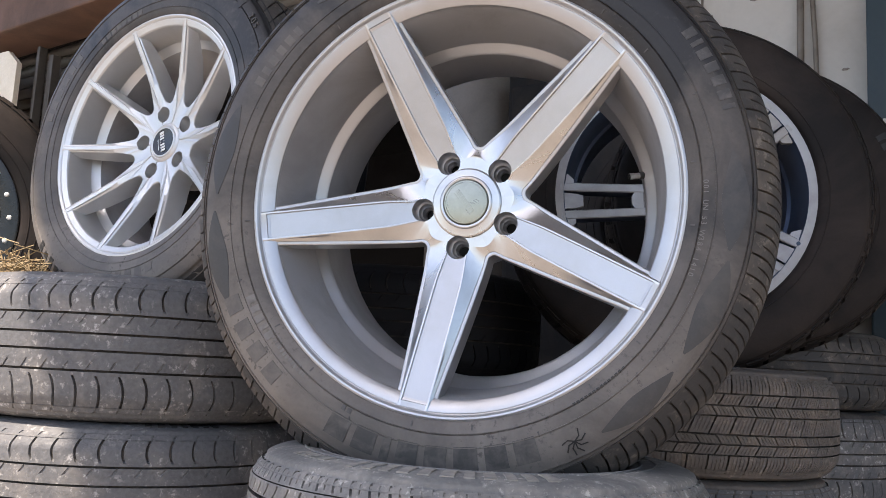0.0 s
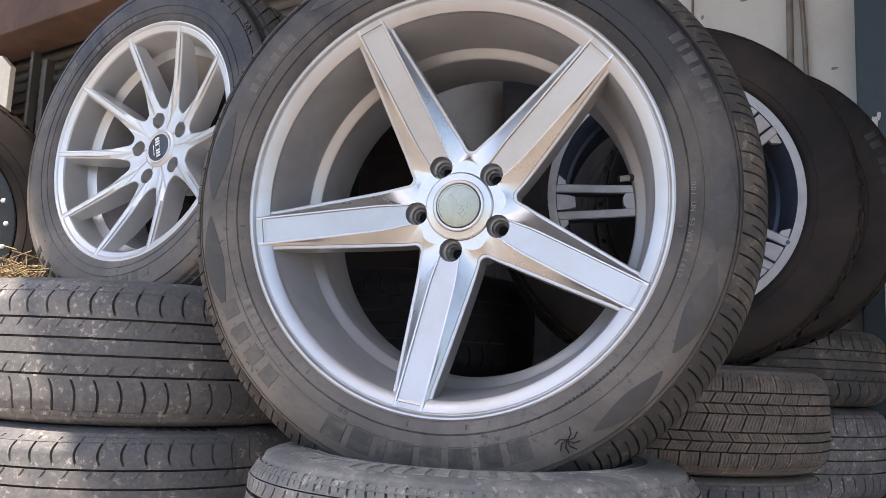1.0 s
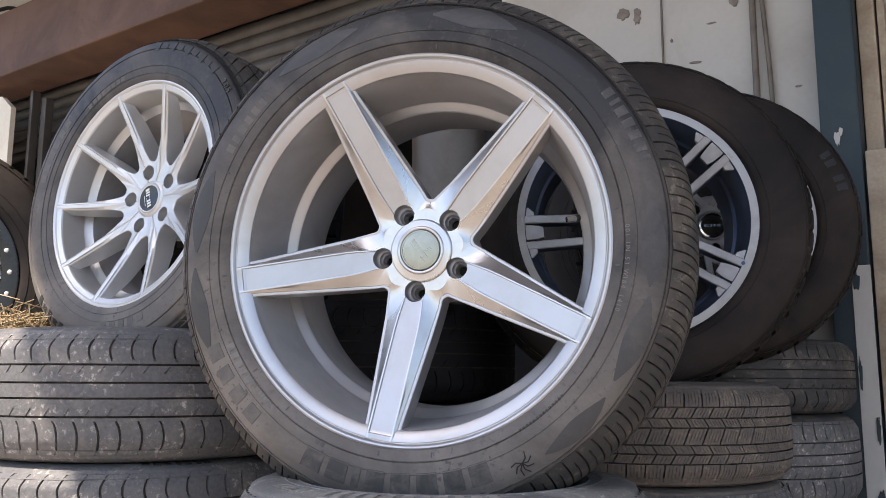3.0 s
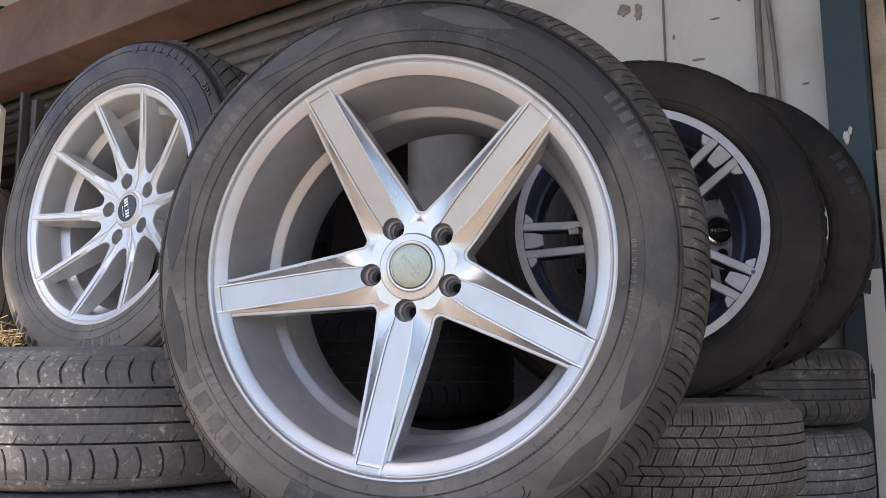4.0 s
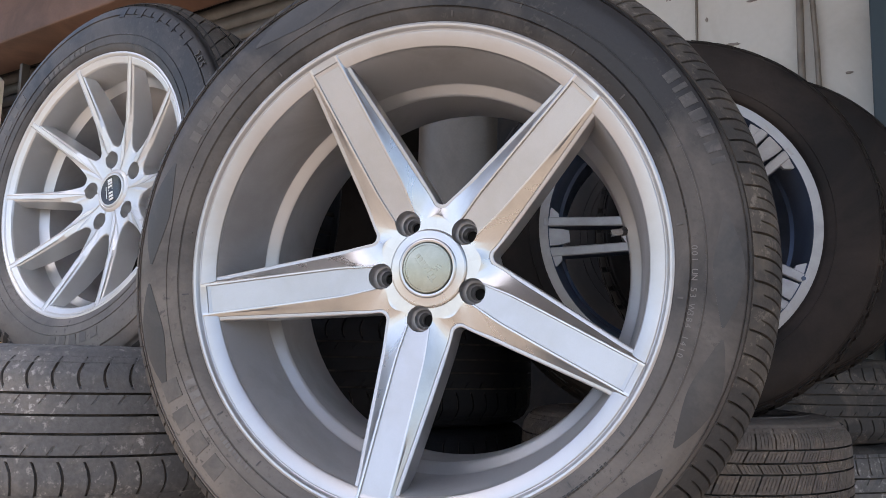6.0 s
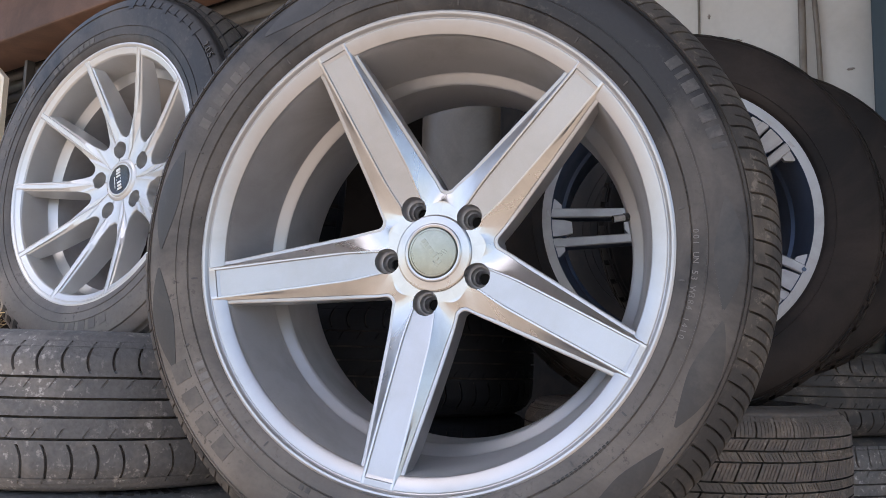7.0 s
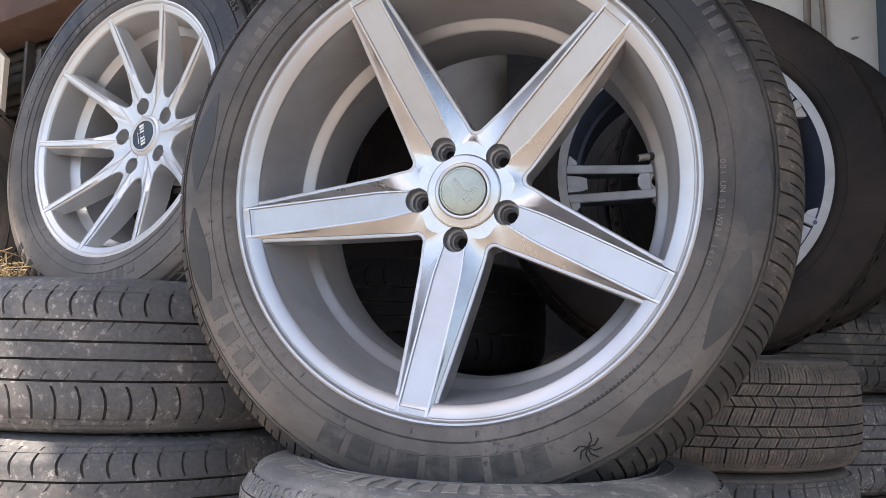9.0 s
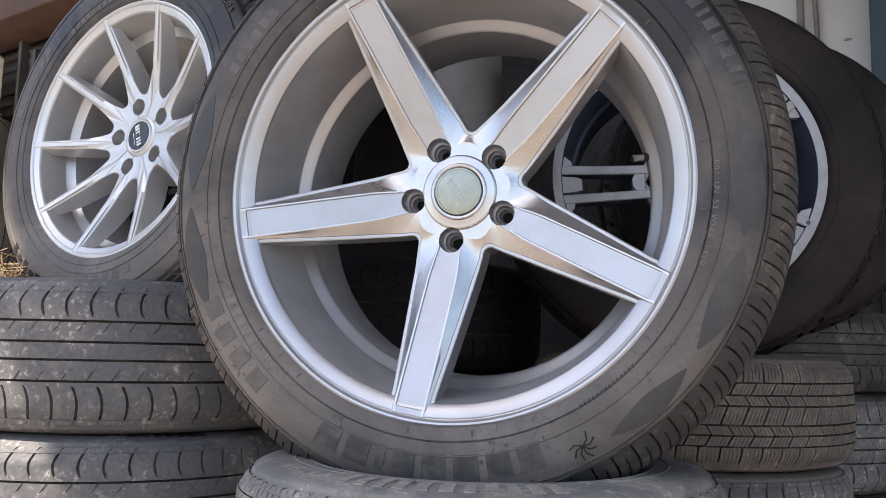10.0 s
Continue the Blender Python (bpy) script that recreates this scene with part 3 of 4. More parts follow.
    cap = part("centre_cap", spun("centre_cap", [(0.0288, -0.060), (0.0288, -0.0480), (0.0280, -0.0468), (0.0262, -0.0466), (0.0258, -0.0472), (0.018, -0.0464), (0.0, -0.0460)], CAP_OLIVE, 72), w, "tarnished grey centre cap")
    for k in range(7):
        x = -0.017 + 0.0052 * k
        part("raised_mark", box_mesh("raised_mark", 0.0038, 0.0056, 0.0010, CAP_OLIVE, 0.0004), cap, "", Matrix.Rotation(radians(-52), 4, "Z") @ Matrix.Translation((x, 0.0, -0.0463)))
    part("raised_line", box_mesh("raised_line", 0.036, 0.0014, 0.0010, CAP_OLIVE, 0.0003), cap, "", Matrix.Rotation(radians(-52), 4, "Z") @ Matrix.Translation((0.0, -0.0052, -0.0466)))
    valve(w, 12.5, 0.236, -0.122, 0.036)
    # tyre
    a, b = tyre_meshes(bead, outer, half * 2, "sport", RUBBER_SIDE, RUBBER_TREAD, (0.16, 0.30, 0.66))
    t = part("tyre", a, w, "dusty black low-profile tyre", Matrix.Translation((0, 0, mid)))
    part("tread", b, t)
    # plain bars where the tyre's raised words run, read from the rim outwards
    bar_letters(t, bead, outer, half, 0.301, 0.329, -69.0, -1.6, (4.9, 4.8, 5.2, 4.9, 4.7, 1.9, 5.2, 5.2), 0.0009, LETTER_DULL)
    bar_letters(t, bead, outer, half, 0.308, 0.330, -132.5, -2.2, (4.0, 3.8, 4.0, 4.2), 0.0007, LETTER_FAINT)
    bar_letters(t, bead, outer, half, 0.322, 0.337, 35.5, -1.1, (2.0, 1.0, 2.2, 2.0, 2.0, 2.0, 1.0), 0.0007, LETTER_GREY)
    bar_letters(t, bead, outer, half, 0.306, 0.320, 152.0, -1.2, (2.0, 1.6, 2.0, 1.8, 2.0, 1.6), 0.0006, LETTER_FAINT)
    bar_letters(t, bead, outer, half, 0.2885, 0.2940, -128.0, -0.35, (0.7,) * 13, 0.0005, LETTER_WORN)
    bar_letters(t, bead, outer, half, 0.2880, 0.3000, -141.0, -1.0, (1.8, 1.2, 1.8, 1.6, 1.8), 0.0008, LETTER_WORN)
    words(t, "001 UN 53 W384 1410", 0.0084, 0.2885, 2.2, 0.0, bead, outer, half, LETTER_WORN)
    bar_letters(t, bead, outer, half, 0.2890, 0.2950, -113.0, -0.6, (1.1, 1.0), 0.0006, LETTER_GREY)
    bar_letters(t, bead, outer, half, 0.2850, 0.2885, -44.0, -0.35, (0.7,) * 14, 0.0005, RUBBER_GLOSS)
    for a0, a1, r0, r1 in ((-12, 8, 0.308, 0.338), (-34, -14, 0.310, 0.340), (-56, -38, 0.316, 0.340), (158, 180, 0.308, 0.338), (184, 206, 0.310, 0.340), (62, 84, 0.310, 0.340), (104, 128, 0.310, 0.340)):
        part("smooth_leaf", arc_block("smooth_leaf", bead, outer, half, r0, r1, a0, a1, 0.0006, RUBBER_LEAF, 0.92, 14), t, "smooth leaf-shaped panel")
    for k in range(24):
        q = 0.2765 + 0.0215 * (k % 3 == 1)
        part("tick", arc_block("tick", bead, outer, half, q, q + 0.006, 7 + 15 * k, 7.35 + 15 * k, 0.0010, LETTER_GREY, n=1), t)
    # small spider-like emblem: a body with curved legs
    for k in range(7):
        c = Matrix.Rotation(radians(-61.5), 4, "Z") @ Matrix.Translation((0.323, 0, side_height(bead, outer, half, 0.323)))
        a = radians(-120 + 40 * k)
        path = [(0, 0, 0.0004), (0.008 * math.cos(a), 0.008 * math.sin(a), 0.0004), (0.015 * math.cos(a + 0.4), 0.015 * math.sin(a + 0.4), 0.0002)]
        part("emblem_bar", tube_mesh("emblem_bar", path, 0.0008, RUBBER_GROOVE, 6), t, "", c)
    return w


def ten_spoke_wheel(m):
    w = thing("car_wheel", m, "silver ten-spoke alloy wheel standing on the dusty tyre stack", "wheel", "car wheels on the stacks")
    bead, outer, half, mid = 0.2195, 0.322, 0.106, -0.098
    prof = [(0.203, -0.192), (0.220, -0.196), (0.224, -0.190), (0.212, -0.180), (0.212, -0.014), (0.219, -0.009), (0.2230, -0.003), (0.2220, 0.0005), (0.2190, 0.001), (0.2165, -0.0005), (0.2148, -0.0026), (0.2135, -0.0022),
            (0.2050, -0.0062), (0.2032, -0.0090), (0.2020, -0.026), (0.1990, -0.055), (0.1955, -0.060), (0.1860, -0.066), (0.1830, -0.09), (0.183, -0.16), (0.193, -0.18)]
    part("rim", spun("rim", prof, (CHAMPAGNE, BARREL), 128, [0] * 17 + [1] * 4, closed=True, smooth=28), w, "silver painted rim")
    def top(r):
        return -0.0525 + 0.0515 * max(0.0, (r - 0.055) / 0.1605) ** 1.15
    def section(x, length, r):
        bead_half = 0.0030 if x is None else float(np.interp(x, (0.08, 0.12, 0.2155), (0.0052, 0.0040, 0.0034)))
        drop = float(np.interp(r, (0.03, 0.06, 0.09, 0.13, 0.20, 0.2155), (0.0, 0.0012, 0.0030, 0.0036, 0.0030, 0.0015)))
        deep = float(np.interp(r, (0.03, 0.12, 0.165, 0.195, 0.2155), (0.044, 0.040, 0.034, 0.022, 0.010)))
        pts = [(0.0, -0.0006), (bead_half * 0.72, -0.0006), (bead_half, 0.0004), (bead_half + 0.0012, 0.0), (length - 0.0028, -drop * 0.75), (length - 0.0008, -drop - 0.0008), (length, -drop - 0.0024)]
        return [(d, lambda q, o=o: top(q) + o) for d, o in pts], deep * 0.9, deep
    edge = ((0.040, 0.0215), (0.0615, 0.0200), (0.085, 0.0146), (0.10, 0.0118), (0.125, 0.0098), (0.16, 0.0085), (0.20, 0.0077), (0.209, 0.0080), (0.214, 0.0092), (0.220, 0.0110))
    spoke = star_spoke("spoke", 10, 0.031, edge, 0.0125, [0.10 + 0.009 * k for k in range(11)] + [0.196, 0.201, 0.206, 0.210, 0.213, 0.2158], section, (CHAMPAGNE,), (0,) * 9, 0.0055, 0.010)
    at = lambda deg: (0.0555 * math.cos(radians(deg)), 0.0555 * math.sin(radians(deg)), -0.12, 0.0, 0.0146)
    drilled = (carved(spoke.copy(), [at(30)]), carved(spoke.copy(), [at(-6)]))
    for k in range(10):
        part("spoke", drilled[k % 2], w, "", Matrix.Rotation(radians(36 * k + 2), 4, "Z"))
    part("hub", spun("hub", [(0.0, -0.096), (0.062, -0.096), (0.066, -0.100), (0.064, -0.14), (0.0, -0.14)], BARREL, 64, smooth=40), w, "mounting pad behind the spokes")
    part("hub_ring", spun("hub_ring", [(0.0300, -0.060), (0.0300, -0.0500), (0.0312, -0.0492), (0.0335, -0.0498), (0.0365, -0.0522), (0.0372, -0.060)], CHAMPAGNE, 64, smooth=40), w)
    for k in range(5):
        x, y = at(32 + 72 * k)[:2]
        part("lug_seat", spun("lug_seat", [(0.0146, -0.066), (0.0140, -0.074), (0.0118, -0.078), (0.0098, -0.088), (0.0, -0.089)], CHAMPAGNE, 28), w, "", Matrix.Translation((x, y, 0)))
    cap = part("centre_cap", spun("centre_cap", [(0.0298, -0.058), (0.0298, -0.0498), (0.0280, -0.0482), (0.0262, -0.0480), (0.0255, -0.0484), (0.0, -0.0465)], (CHAMPAGNE, BLACK_PAINT), 64, [0, 0, 0, 0, 1]), w, "black centre cap with a pale logo")
    for k, wd in enumerate((0.005, 0.004, 0.004, 0.004, 0.004, 0.004, 0.004)):
        part("logo_bar", box_mesh("logo_bar", wd, 0.0105, 0.0012, WHITE_DOT, 0.0005), cap, "", Matrix.Rotation(radians(-72), 4, "Z") @ Matrix.Translation((-0.0172 + 0.0057 * k, 0, -0.0474)))
    part("logo_line", box_mesh("logo_line", 0.022, 0.0016, 0.0012, WHITE_DOT, 0.0004), cap, "", Matrix.Rotation(radians(-72), 4, "Z") @ Matrix.Translation((0.002, -0.0105, -0.0478)))
    valve(w, -54, 0.182, -0.085, 0.03)
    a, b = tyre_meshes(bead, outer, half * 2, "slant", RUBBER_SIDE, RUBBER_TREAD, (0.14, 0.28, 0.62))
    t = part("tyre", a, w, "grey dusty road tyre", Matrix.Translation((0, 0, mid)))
    part("tread", b, t)
    for k in range(9):
        part("raised_zigzag", arc_block("raised_zigzag", bead, outer, half, 0.278 + 0.004 * (k % 2), 0.296 - 0.003 * (k % 2), 84 - 4.6 * k, 81.4 - 4.6 * k, 0.0010, RUBBER_GLOSS, n=2), t)
        part("raised_zigzag", arc_block("raised_zigzag", bead, outer, half, 0.278 + 0.004 * (k % 2), 0.296 - 0.003 * (k % 2), 262 - 4.6 * k, 259.4 - 4.6 * k, 0.0010, RUBBER_GLOSS, n=2), t)
    bar_letters(t, bead, outer, half, 0.236, 0.246, 128.0, -1.0, (2.4,) * 8, 0.0007, LETTER_FAINT)
    bar_letters(t, bead, outer, half, 0.256, 0.274, 170.0, -2.0, (3.4,) * 6, 0.0006, LETTER_FAINT)
    bar_letters(t, bead, outer, half, 0.250, 0.266, 292.0, -2.0, (3.4,) * 5, 0.0006, LETTER_FAINT)
    # readable size mark
    words(t, "205", 0.0165, 0.284, 37.5, 0.0, bead, outer, half, LETTER_GREY)
    return w


def twin_spoke_wheel(m, bead, outer, half, label, style="block"):
    """Wheel with five U-shaped twin spokes, a machined face and blue-grey pockets."""
    w = thing("car_wheel", m, label, "wheel", "car wheels on the stacks")
    R = bead + 0.002
    prof = [(R - 0.02, -0.205), (R, -0.21), (R + 0.004, -0.203), (R - 0.009, -0.19), (R - 0.009, -0.014), (R - 0.002, -0.009), (R + 0.001, -0.003), (R, 0.0005), (R - 0.004, 0.001), (R - 0.019, 0.0), (R - 0.0205, -0.002),
            (R - 0.030, -0.040), (R - 0.034, -0.07), (R - 0.040, -0.075), (R - 0.042, -0.18)]
    idx = [1] * 15
    for n in (5, 6, 7, 8):
        idx[n] = 0
    part("rim", spun("rim", prof, (MACHINED, BLUE_GREY), 128, idx, closed=True, smooth=28), w, "machined grey rim with blue-grey inner pockets")
    def z_at(r):
        return -0.042 + 0.040 * max(0.0, (r - 0.06) / (R - 0.085)) ** 1.2
    bars = []
    for side in (-1, 1):
        secs = []
        for r in (0.045, 0.07, 0.10, 0.14, 0.18, R - 0.045, R - 0.030, R - 0.014):
            z = z_at(r)
            c = side * (0.0225 + 0.030 * max(0, r - 0.06))
            h = 0.0085
            secs.append([(r, c - h - 0.002, z - 0.032), (r, c - h, z - 0.0025), (r, c - h + 0.002, z), (r, c + h - 0.002, z), (r, c + h, z - 0.0025), (r, c + h + 0.002, z - 0.032)])
        bars.append(loft("spoke_bar", secs, (BLUE_GREY, MACHINED), (0, 1, 1, 1, 0, 0), 30))
    web_secs = []
    for x, h in ((0.070, 0.024), (0.078, 0.022), (0.086, 0.016), (0.092, 0.007)):
        z = z_at(x) - 0.0015
        web_secs.append([(x, -h, z - 0.03), (x, -h, z), (x, h, z), (x, h, z - 0.03)])
    wedge = []
    for x, h in ((R - 0.056, 0.010), (R - 0.044, 0.0135), (R - 0.030, 0.0150), (R - 0.0165, 0.0155)):
        z = z_at(x) - 0.0015
        wedge.append([(x, -h, z - 0.012), (x, -h, z), (x, h, z), (x, h, z - 0.012)])
    ear = []
    for x, h in ((R - 0.040, 0.012), (R - 0.030, 0.022), (R - 0.017, 0.026)):
        z = z_at(x) - 0.002
        ear.append([(x, 0.030, z - 0.012), (x, 0.030, z), (x, 0.030 + h, z), (x, 0.030 + h, z - 0.012)])
    ear_mesh, web_mesh, wedge_mesh = loft("shoulder", ear, MACHINED, None, 30), loft("web", web_secs, MACHINED, None, 30), loft("shoulder", wedge, MACHINED, None, 30)
    flip = Matrix.Diagonal((1, -1, 1, 1))
    ear_other = ear_mesh.copy()
    ear_other.transform(flip)
    ear_other.flip_normals()
    for k in range(5):
        turn = Matrix.Rotation(radians(41 + 72 * k), 4, "Z")
        s = part("spoke", bars[0], w, "machined twin spoke", turn)
        part("spoke_bar", bars[1], s)
        part("web", web_mesh, s)
        part("shoulder", wedge_mesh, s)
        part("shoulder", ear_mesh, s)
        part("shoulder", ear_other, s)
    hub = spun("hub", [(0.0, -0.10), (0.066, -0.10), (0.076, -0.07), (0.0745, -0.047), (0.068, -0.0435), (0.038, -0.0425), (0.034, -0.046), (0.033, -0.06), (0.0, -0.06)], MACHINED, 64)
    holes = [(0.055 * math.cos(radians(41 + 72 * k)), 0.055 * math.sin(radians(41 + 72 * k)), -0.09, 0.0, 0.0125) for k in range(5)]
    part("hub", carved(hub, holes), w)
    for x, y, z0, z1, r in holes:
        # Black end disc stands in for the shade inside each hole.
        part("bore_shade", spun("bore_shade", [(0.0, -0.0875), (0.0124, -0.0875)], HOLE, 20), w, "", Matrix.Translation((x, y, 0)))
    cap = part("centre_cap", spun("centre_cap", [(0.0328, -0.06), (0.0328, -0.040), (0.030, -0.036), (0.026, -0.0355), (0.0255, -0.037), (0.0, -0.036)], (CHROME, BLACK_PAINT), 48, [0, 0, 0, 0, 1]), w, "chrome-edged black centre cap")
    for k in range(6):
        part("logo_bar", box_mesh("logo_bar", 0.0045, 0.007, 0.001, CHROME, 0.0003), cap, "", Matrix.Rotation(radians(-20), 4, "Z") @ Matrix.Translation((-0.016 + 0.0064 * k, 0, -0.0362)))
    part("paint_dot", spun("paint_dot", [(0.0, 0.0016), (0.0036, 0.0015), (0.0038, 0.0)], BLUE_GREY, 16), w, "small blue paint dot", Matrix.Translation(((R - 0.019) * math.cos(radians(-24)), (R - 0.019) * math.sin(radians(-24)), 0.0)))
    a, b = tyre_meshes(bead, outer, half * 2, style, RUBBER_DARK, RUBBER_DARK, (0.14, 0.9))
    t = part("tyre", a, w, "brown-black tyre with dull sidewalls", Matrix.Translation((0, 0, -0.103)))
    part("tread", b, t)
    return w, t


def riveted_wheel(m):
    w = thing("car_wheel", m, "black alloy wheel with white rivets and bright mesh spoke edges", "wheel", "car wheels on the stacks")
    R = 0.208
    prof = [(R - 0.02, -0.20), (R, -0.205), (R - 0.008, -0.19), (R - 0.008, -0.014), (R, -0.006), (R - 0.001, 0.0), (R - 0.006, 0.001), (R - 0.036, -0.004), (R - 0.040, -0.010), (R - 0.045, -0.08), (R - 0.05, -0.18)]
    part("rim", spun("rim", prof, BLACK_PAINT, 96, closed=True, smooth=30), w, "glossy black rim")
    for k in range(24):
        a = radians(15 * k + 4)
        part("rivet", spun("rivet", [(0.0, 0.0035), (0.0035, 0.003), (0.0055, 0.0), (0.0055, -0.003)], WHITE_DOT, 14), w, "", Matrix.Translation(((R - 0.020) * math.cos(a), (R - 0.020) * math.sin(a), -0.001)))
    secs = []
    for r in (0.03, 0.08, 0.13, R - 0.038):
        secs.append([(r, -0.007, -0.035), (r, -0.006, -0.010), (r, -0.003, -0.006), (r, 0.003, -0.006), (r, 0.006, -0.010), (r, 0.007, -0.035)])
    me = loft("spoke", secs, (BLACK_PAINT, POLISHED), (0, 0, 1, 0, 0, 0), 30)
    for k in range(12):
        s = part("spoke", me, w, "black spoke with a bright machined edge", Matrix.Rotation(radians(30 * k), 4, "Z"))
        for sg in (-1, 1):
            part("branch", box_mesh("branch", 0.075, 0.0075, 0.02, POLISHED, 0.002), s, "", Matrix.Translation((R - 0.064, sg * 0.018, -0.017)) @ Matrix.Rotation(radians(sg * 34), 4, "Z"))
    part("hub", spun("hub", [(0.0, -0.006), (0.03, -0.005), (0.06, -0.012), (0.065, -0.06), (0.0, -0.08)], BLACK_PAINT, 48), w)
    a, b = tyre_meshes(R, 0.315, 0.215, "block", RUBBER_DARK, RUBBER_DARK)
    t = part("tyre", a, w, "dark tyre", Matrix.Translation((0, 0, -0.1)))
    part("tread", b, t)
    return w


# ---- the building ----
FACE = pose(1.2, 2.24, 0, 0, 0, -34.0)          # local x along the facade, y into the building, z up


def on_face(x, y, z):
    return FACE @ Matrix.Translation((x, y, z))


def structure(name, me, m, label, category):
    ob = new(name, me)
    ob.matrix_basis = m
    return tagged(ob, label, category, "", "structure")


ground_verts = [(-400, -400, 0), (400, -400, 0), (400, 400, 0), (-400, 400, 0)]
structure("ground", solid("ground", ground_verts, [(0, 1, 2, 3)], GROUND, smooth=0), Matrix(), "dusty brown bare earth ground", "ground")

# white wall beside the opening, up to the post: from the jamb (local -1.146) to the post (local -0.05)
structure("wall_white", box_mesh("wall_white", 1.09, 0.16, 3.4, WALL_WHITE, 0.004), on_face(-0.6, 0.08, 1.7), "off-white painted wall with peeling patches", "wall")
structure("wall_upper", box_mesh("wall_upper", 10.0, 0.16, 0.9, WALL_WHITE, 0.004), on_face(-6.15, 0.14, 3.57), "off-white painted wall above the shutter", "wall")
structure("lintel", box_mesh("lintel", 10.0, 0.30, 0.41, RUST, 0.01), on_face(-6.15, 0.02, 2.907), "rusty brown sheet-metal lintel over the shop opening", "lintel")
structure("jamb", spun("jamb", [(0.0, 0.0), (0.225, 0.0), (0.225, 1.995), (0.22, 2.0), (0.22, 2.01), (0.225, 2.015), (0.225, 2.70), (0.0, 2.70)], GREY_DRUM, 64), on_face(-1.405, 0.17, 0.0), "grey round sheet-metal column beside the opening", "column")
structure("floor", box_mesh("floor", 10.0, 4.0, 0.1, CONCRETE, 0.004), on_face(-6.15, 2.15, -0.045), "dark concrete shop floor", "floor")
structure("wall_back", box_mesh("wall_back", 10.4, 0.15, 3.1, INSIDE, 0.004), on_face(-6.15, 4.2, 1.5), "back wall of the shop, coloured near black for its shade", "wall")
structure("wall_side", box_mesh("wall_side", 0.15, 4.0, 3.1, INSIDE, 0.004), on_face(-1.06, 2.25, 1.5), "side wall of the shop, coloured near black for its shade", "wall")
structure("wall_end", box_mesh("wall_end", 0.15, 4.0, 3.1, INSIDE, 0.004), on_face(-11.2, 2.25, 1.5), "end wall of the shop, coloured near black for its shade", "wall")
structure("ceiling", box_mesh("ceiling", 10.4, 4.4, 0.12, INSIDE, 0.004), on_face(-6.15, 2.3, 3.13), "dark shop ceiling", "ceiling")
structure("post", box_mesh("post", 0.104, 0.20, 3.4, BLUE_POST, 0.006), on_face(-0.004, 0.02, 1.7), "dark blue painted steel post with chipped paint", "post")

# rolled shutter under the lintel
shutter = thing("roller_shutter", on_face(-6.15, 0.22, 0), "grey steel roller shutter, mostly raised, with ribbed slats", "shutter")
def slat_mesh(length):
    pts = [(0.0, 0.0), (-0.012, 0.012), (-0.016, 0.035), (-0.012, 0.058), (0.0, 0.070), (0.004, 0.070), (-0.006, 0.056), (-0.010, 0.035), (-0.006, 0.014), (0.004, 0.0)]
    secs = [[(x, y, z) for y, z in pts] for x in (-length / 2, length / 2)]
    return loft("slat", secs, SHUTTER, None, 40)
SLAT = slat_mesh(9.3)
for k in range(6):
    part("slat", SLAT, shutter, "", Matrix.Translation((0, 0, 2.30 + 0.072 * k)))
part("bottom_bar", box_mesh("bottom_bar", 9.3, 0.04, 0.09, DARK_STEEL, 0.004), shutter, "dark steel bottom bar", Matrix.Translation((0, 0, 2.25)))
part("guide_rail", box_mesh("guide_rail", 0.06, 0.06, 2.7, SHUTTER, 0.004), shutter, "", Matrix.Translation((4.63, 0.0, 1.35)))

# wooden frame and boards to the side of the post
frame_ob = thing("wooden_frame", on_face(0.073, 0.04, 0), "weathered wooden door frame with peeling pale paint", "door frame")
part("upright", box_mesh("upright", 0.045, 0.10, 3.0, WOOD, 0.004), frame_ob, "", Matrix.Translation((0, 0.0, 1.5)))
part("upright", box_mesh("upright", 0.02, 0.06, 3.0, WOOD, 0.003), frame_ob, "", Matrix.Translation((0.038, -0.01, 1.5)))
board = thing("board", on_face(0.185, -0.075, 0), "weathered pale wooden board leaning by the frame", "board")
part("plank", box_mesh("plank", 0.26, 0.02, 1.555, WOOD, 0.003), board, "", Matrix.Translation((0, 0, 0.7775)))
structure("wall_door", box_mesh("wall_door", 1.6, 0.1, 3.4, INSIDE, 0.004), on_face(0.95, 0.5, 1.7), "near-black panel standing in for the shaded recess behind the wooden frame", "wall")
structure("wall_far", box_mesh("wall_far", 4.0, 0.16, 3.4, WALL_WHITE, 0.004), on_face(2.8, 0.10, 1.7), "off-white wall beyond the frame", "wall")

# pipe and cable down the white wall
pipe = thing("wall_pipe", on_face(-0.236, -0.02, 0), "thin brown-grey conduit pipe clipped to the white wall", "pipe")
part("tube", tube_mesh("tube", [(0, 0, 0.0), (0, 0, 3.3)], 0.010, PIPE), pipe)
cable = thing("wall_cable", on_face(-0.205, -0.012, 0), "loose brown cable hanging beside the conduit", "cable")
part("strand", tube_mesh("strand", [(0.012 * math.sin(k * 0.55), -0.004, 3.3 - 0.11 * k) for k in range(28)], 0.0075, PIPE, 8), cable)
seam = thing("wall_seam", on_face(-0.53, -0.004, 0), "dark rusty joint strip between wall panels", "joint")
part("strip", box_mesh("strip", 0.006, 0.01, 3.3, PIPE, 0.001), seam, "", Matrix.Translation((0, 0.002, 1.65)))


